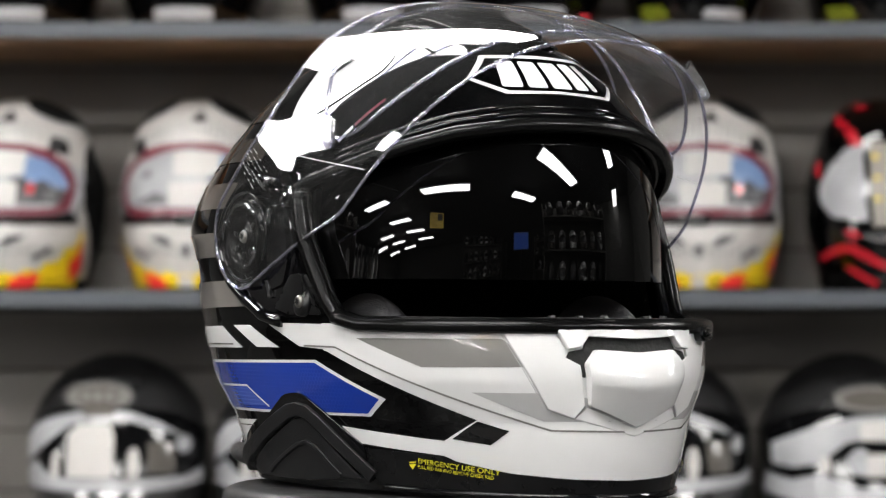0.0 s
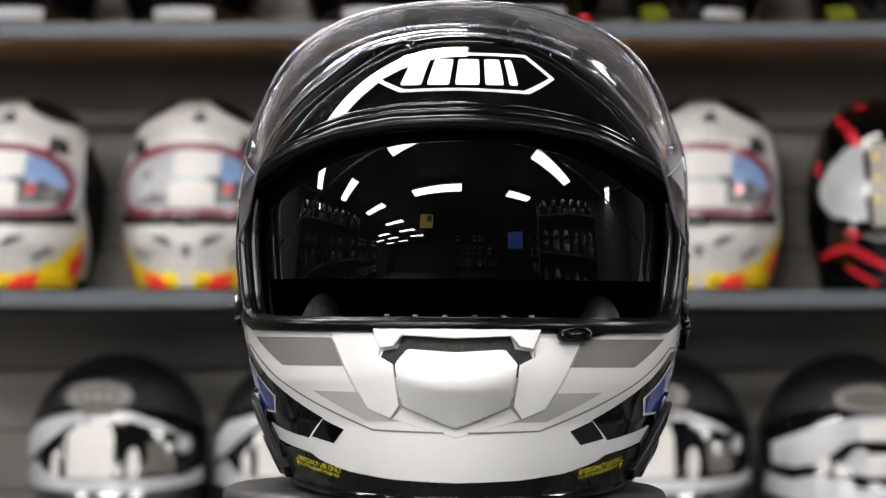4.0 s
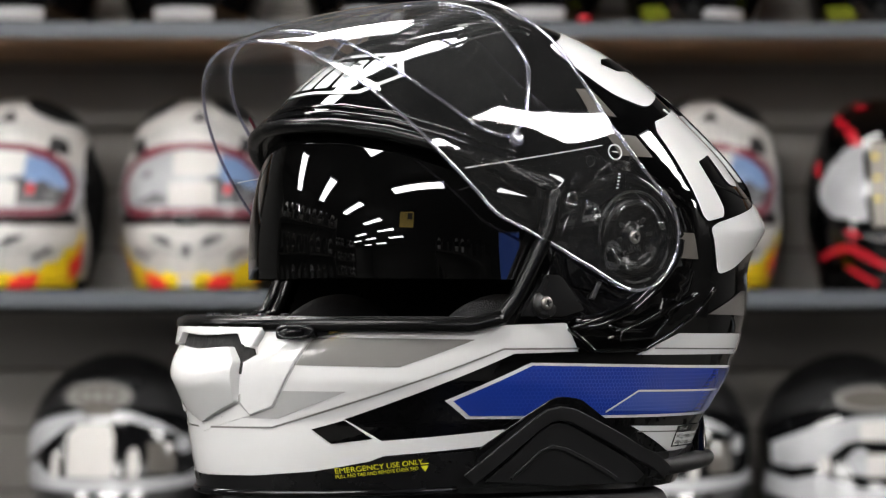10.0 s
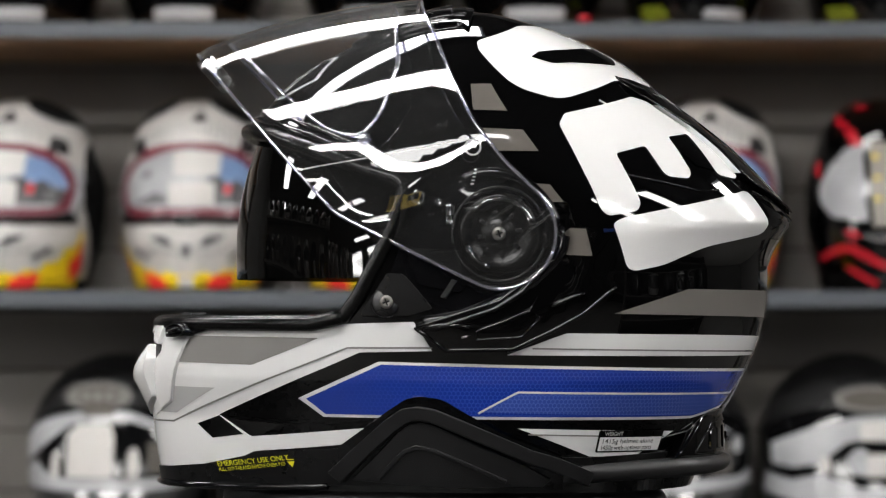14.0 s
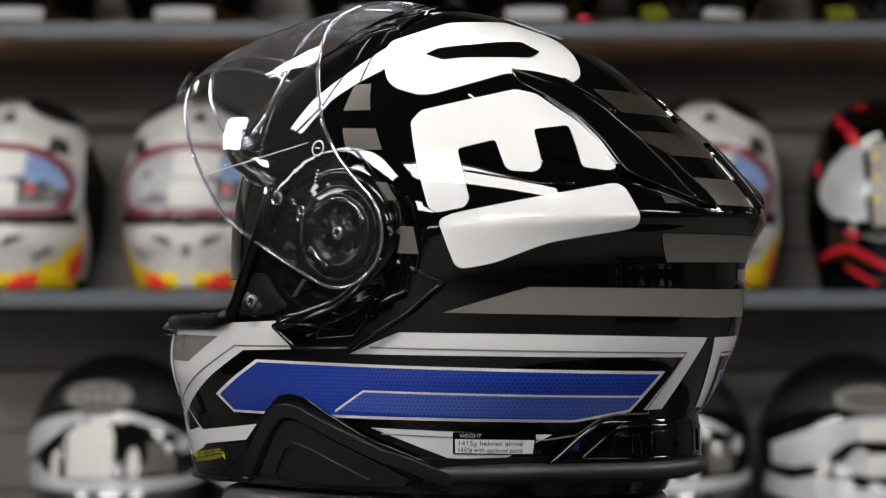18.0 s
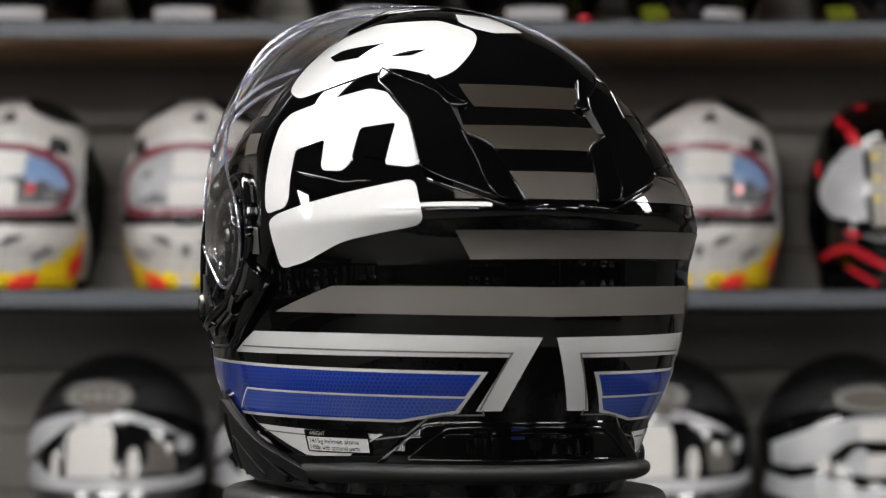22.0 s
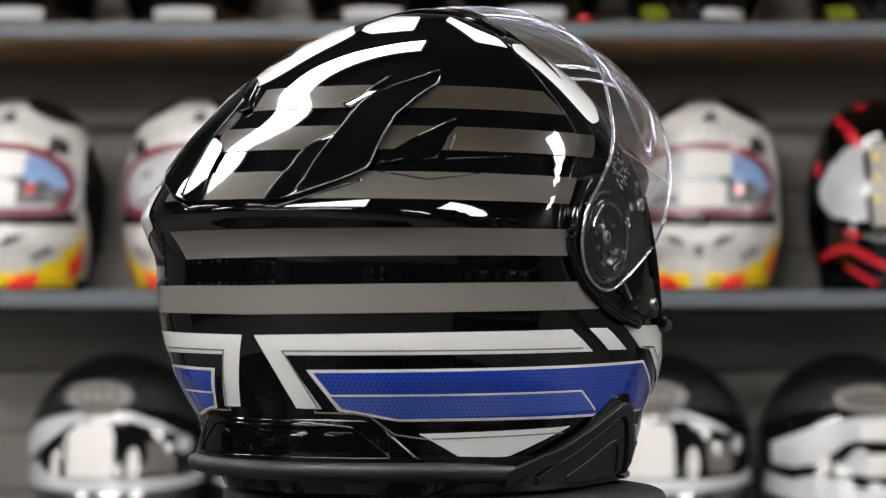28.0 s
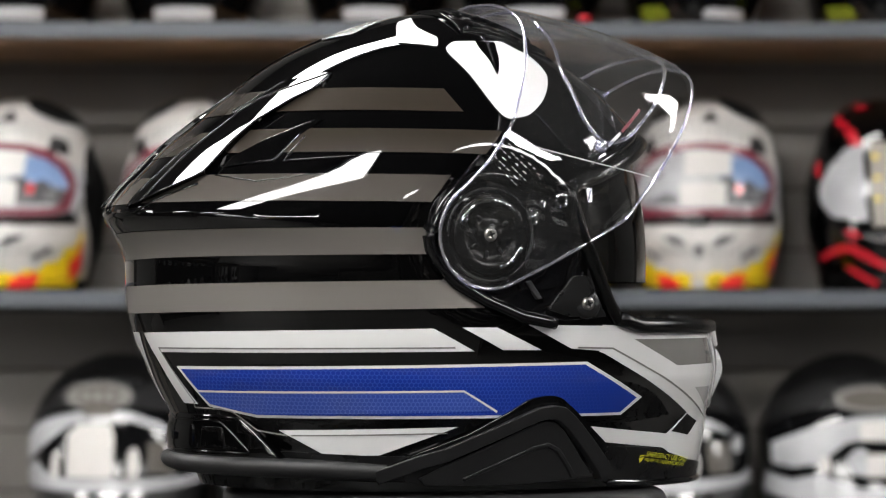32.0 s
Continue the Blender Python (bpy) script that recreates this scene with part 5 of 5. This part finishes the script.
for s in (1, -1):
    slab("vent_slot", [(s * 16, -24), (s * 18.5, 0), (s * 21, 0), (s * 18, -26)], SATIN, top, 2.4, 0, crown, "", 0.0008, 4, 6)
    part("vent_line", tube([crown(s * 20.5, y, 0.6) for y in range(-30, 8, 3)], 0.0008, 8), BLACK, top, "fine glossy line")
    part("vent_line", tube([crown(s * (23.5 + 0.02 * y), y, 0.2) for y in range(-44, 8, 3)], 0.0006, 8), BLACK, top, "fine glossy line")

# chin vent
for s in (1, -1):
    f = (lambda q: q) if s == 1 else mirror
    slab("vent_cheek", f([(14, 83.2), (22.8, 83), (14.9, 44.6), (10.6, 40), (9.0, 46.4), (10.0, 66), (12.6, 70), (12.4, 73.6)]), WHITE, helmet, 2.0, -1, surf, "white vent side piece", 0.0012)
    patch("panel_gap", f(strip([(23.1, 83.2), (15.1, 44.2), (10.6, 39.4)], 0.3)), GREY_L, helmet, 0.6)
slab("vent_mouth", [(-12.4, 68.6), (-11.8, 72.4), (-9.4, 73.6), (-8.6, 79.6), (8.6, 79.6), (9.4, 73.6), (11.8, 72.4), (12.4, 68.6), (9.8, 60), (-9.8, 60)], FOAM, helmet, 1.2, -1, surf, "black vent mouth", 0.0006)
slab("vent_scoop", rounded([(-9.4, 66.5), (-7.6, 73.4), (0, 72.0), (7.6, 73.4), (9.4, 66.5), (8.4, 46.5), (0.0, 36), (-8.4, 46.5)], 1.2), WHITE, helmet, 0.6, -1, scoop_surf, "white keeled vent scoop", 0.0016, 1.5, 2.5)
slab("vent_keel", [(-10.5, 40), (-8.6, 46), (0, 35.6), (8.6, 46), (10.5, 40), (0, 31.4)], WHITE, helmet, 0.9, -1, surf, "", 0.0008)
slab("vent_brow", [(-14, 84), (14, 84), (12.2, 73.5), (10, 74.5), (8.6, 79.6), (0, 78.4), (-8.6, 79.6), (-10, 74.5), (-12.2, 73.5)], WHITE, helmet, 4.6, -1, surf, "", 0.0012)
knob = slab("vent_button", rounded([(16.8, 77), (16.4, 83.8), (22.8, 84.2), (23.2, 78)], 2.4), GLOSSP, helmet, 6.0, -1, surf, "glossy black visor catch button", 0.0022)
slab("button_tail", rounded([(22.5, 78.4), (22.4, 84), (30, 82.4)], 0.6), GLOSSP, helmet, 3.0, -1, surf, "", 0.0012)
oval_ring = [(19.9 + 2.9 * math.cos(q * math.pi / 12), 80.7 + 2.9 * math.sin(q * math.pi / 12)) for q in range(24)]
part("button_rim", tube(dense(oval_ring, surf, 6.2), 0.0007, 8, True), GLOSSP, knob, "glossy raised rim")
part("button_bar", tube(dense([(18.6, 80.4), (21.2, 81.2)], surf, 7.6, False), 0.0008, 8), GLOSSP, knob)
slab("button_cap", rounded([(18.2, 79), (18, 82.4), (21.4, 82.6), (21.6, 79.4)], 1.4), GLOSSP, knob, 7.4, 4, surf, "", 0.0012)



# ---- printed words ----
def words(text, size, spot, slope, mat, parent, out, form=surf, spread=1.0):
    """Built-in lettering laid on a form: spot is its start (degrees, mm), slope its rise in mm per degree."""
    cu = bpy.data.curves.new("letters", "FONT")
    cu.body = text
    cu.size = 1.0
    ob = bpy.data.objects.new("letters", cu)
    scene.collection.objects.link(ob)
    me = ob.to_mesh()
    bm = bmesh.new()
    bm.from_mesh(me)
    ob.to_mesh_clear()
    bpy.data.objects.remove(ob)
    width = max(v.co.x for v in bm.verts)
    for v in bm.verts:
        a = spot[0] + v.co.x * size * spread / 2.0
        h = spot[1] + v.co.y * size + (a - spot[0]) * slope
        v.co = form(a, h, out)
    return part("print", bm, mat, parent, "", False)


for s, a0 in ((1, 23.6), (-1, -37.6)):
    sl = 0.30 * s
    h0 = 12.6 if s == 1 else 17.2
    words("EMERGENCY USE ONLY", 3.6, (a0, h0), sl, YELLOW, helmet, 2.3, surf, 0.83)
    words("PULL RED TAB AND REMOVE CHEEK PAD", 2.5, (a0, h0 - 2.5), sl, YELLOW, helmet, 2.3, surf, 0.64)
    at = 39.0 if s == 1 else -39.6
    hh = 15.2
    patch("print", [(at, hh + 1.2), (at + 1.6, hh + 1.5), (at + 0.8, hh - 1.6)], YELLOW, helmet, 2.2)
    patch("print", [(at, hh + 1.9), (at + 1.6, hh + 2.2), (at + 1.6, hh + 2.7), (at, hh + 2.4)], YELLOW, helmet, 2.2)
patch("weight_label", rounded([(120.4, 22.3), (120.4, 33.2), (141.2, 33.0), (141.6, 22.3)], 1), BLACK, helmet, 0.6, surf, "small weight label")
patch("label_field", [(121, 22.9), (121, 29.8), (141, 29.6), (141, 22.9)], WHITE, helmet, 0.75)
words("WEIGHT", 2.9, (122.2, 30.5), 0, TAG, helmet, 0.9, surf, 1.0)
words("1415g helmet alone", 3.3, (121.6, 26.7), 0, BLACK, helmet, 0.95, surf, 1.28)
words("1450g with optional parts", 3.3, (121.6, 23.5), 0, BLACK, helmet, 0.95, surf, 0.98)


# ---- what moves: the turntable turns the helmet ----
YAW = curve([0, 3, 5.5, 8.5, 11.5, 14.5, 17, 20, 23, 25, 27.5, 29.5, 31.5, 32.5], [33.43, 7.32, -14.45, -40.76, -67.16, -93.64, -115.90, -142.18, -168.51, -186.15, -207.85, -225.21, -242.47, -251.1])
LEAN = pose(0, 0, EYE + 0.032) @ Matrix.Rotation(radians(0.404), 4, "Y") @ pose(0, 0, -EYE - 0.032)


def motions():
    rows, plate = [], []
    for t in range(0, 33):
        turn = LEAN @ pose(0, 0, TOP, 0, 0, YAW(t))
        plate.append((float(t), turn))
        rows.append((float(t), turn @ pose(0.0086, 0, 0)))
    walk(helmet, rows)
    walk(turntable, plate)


motions()
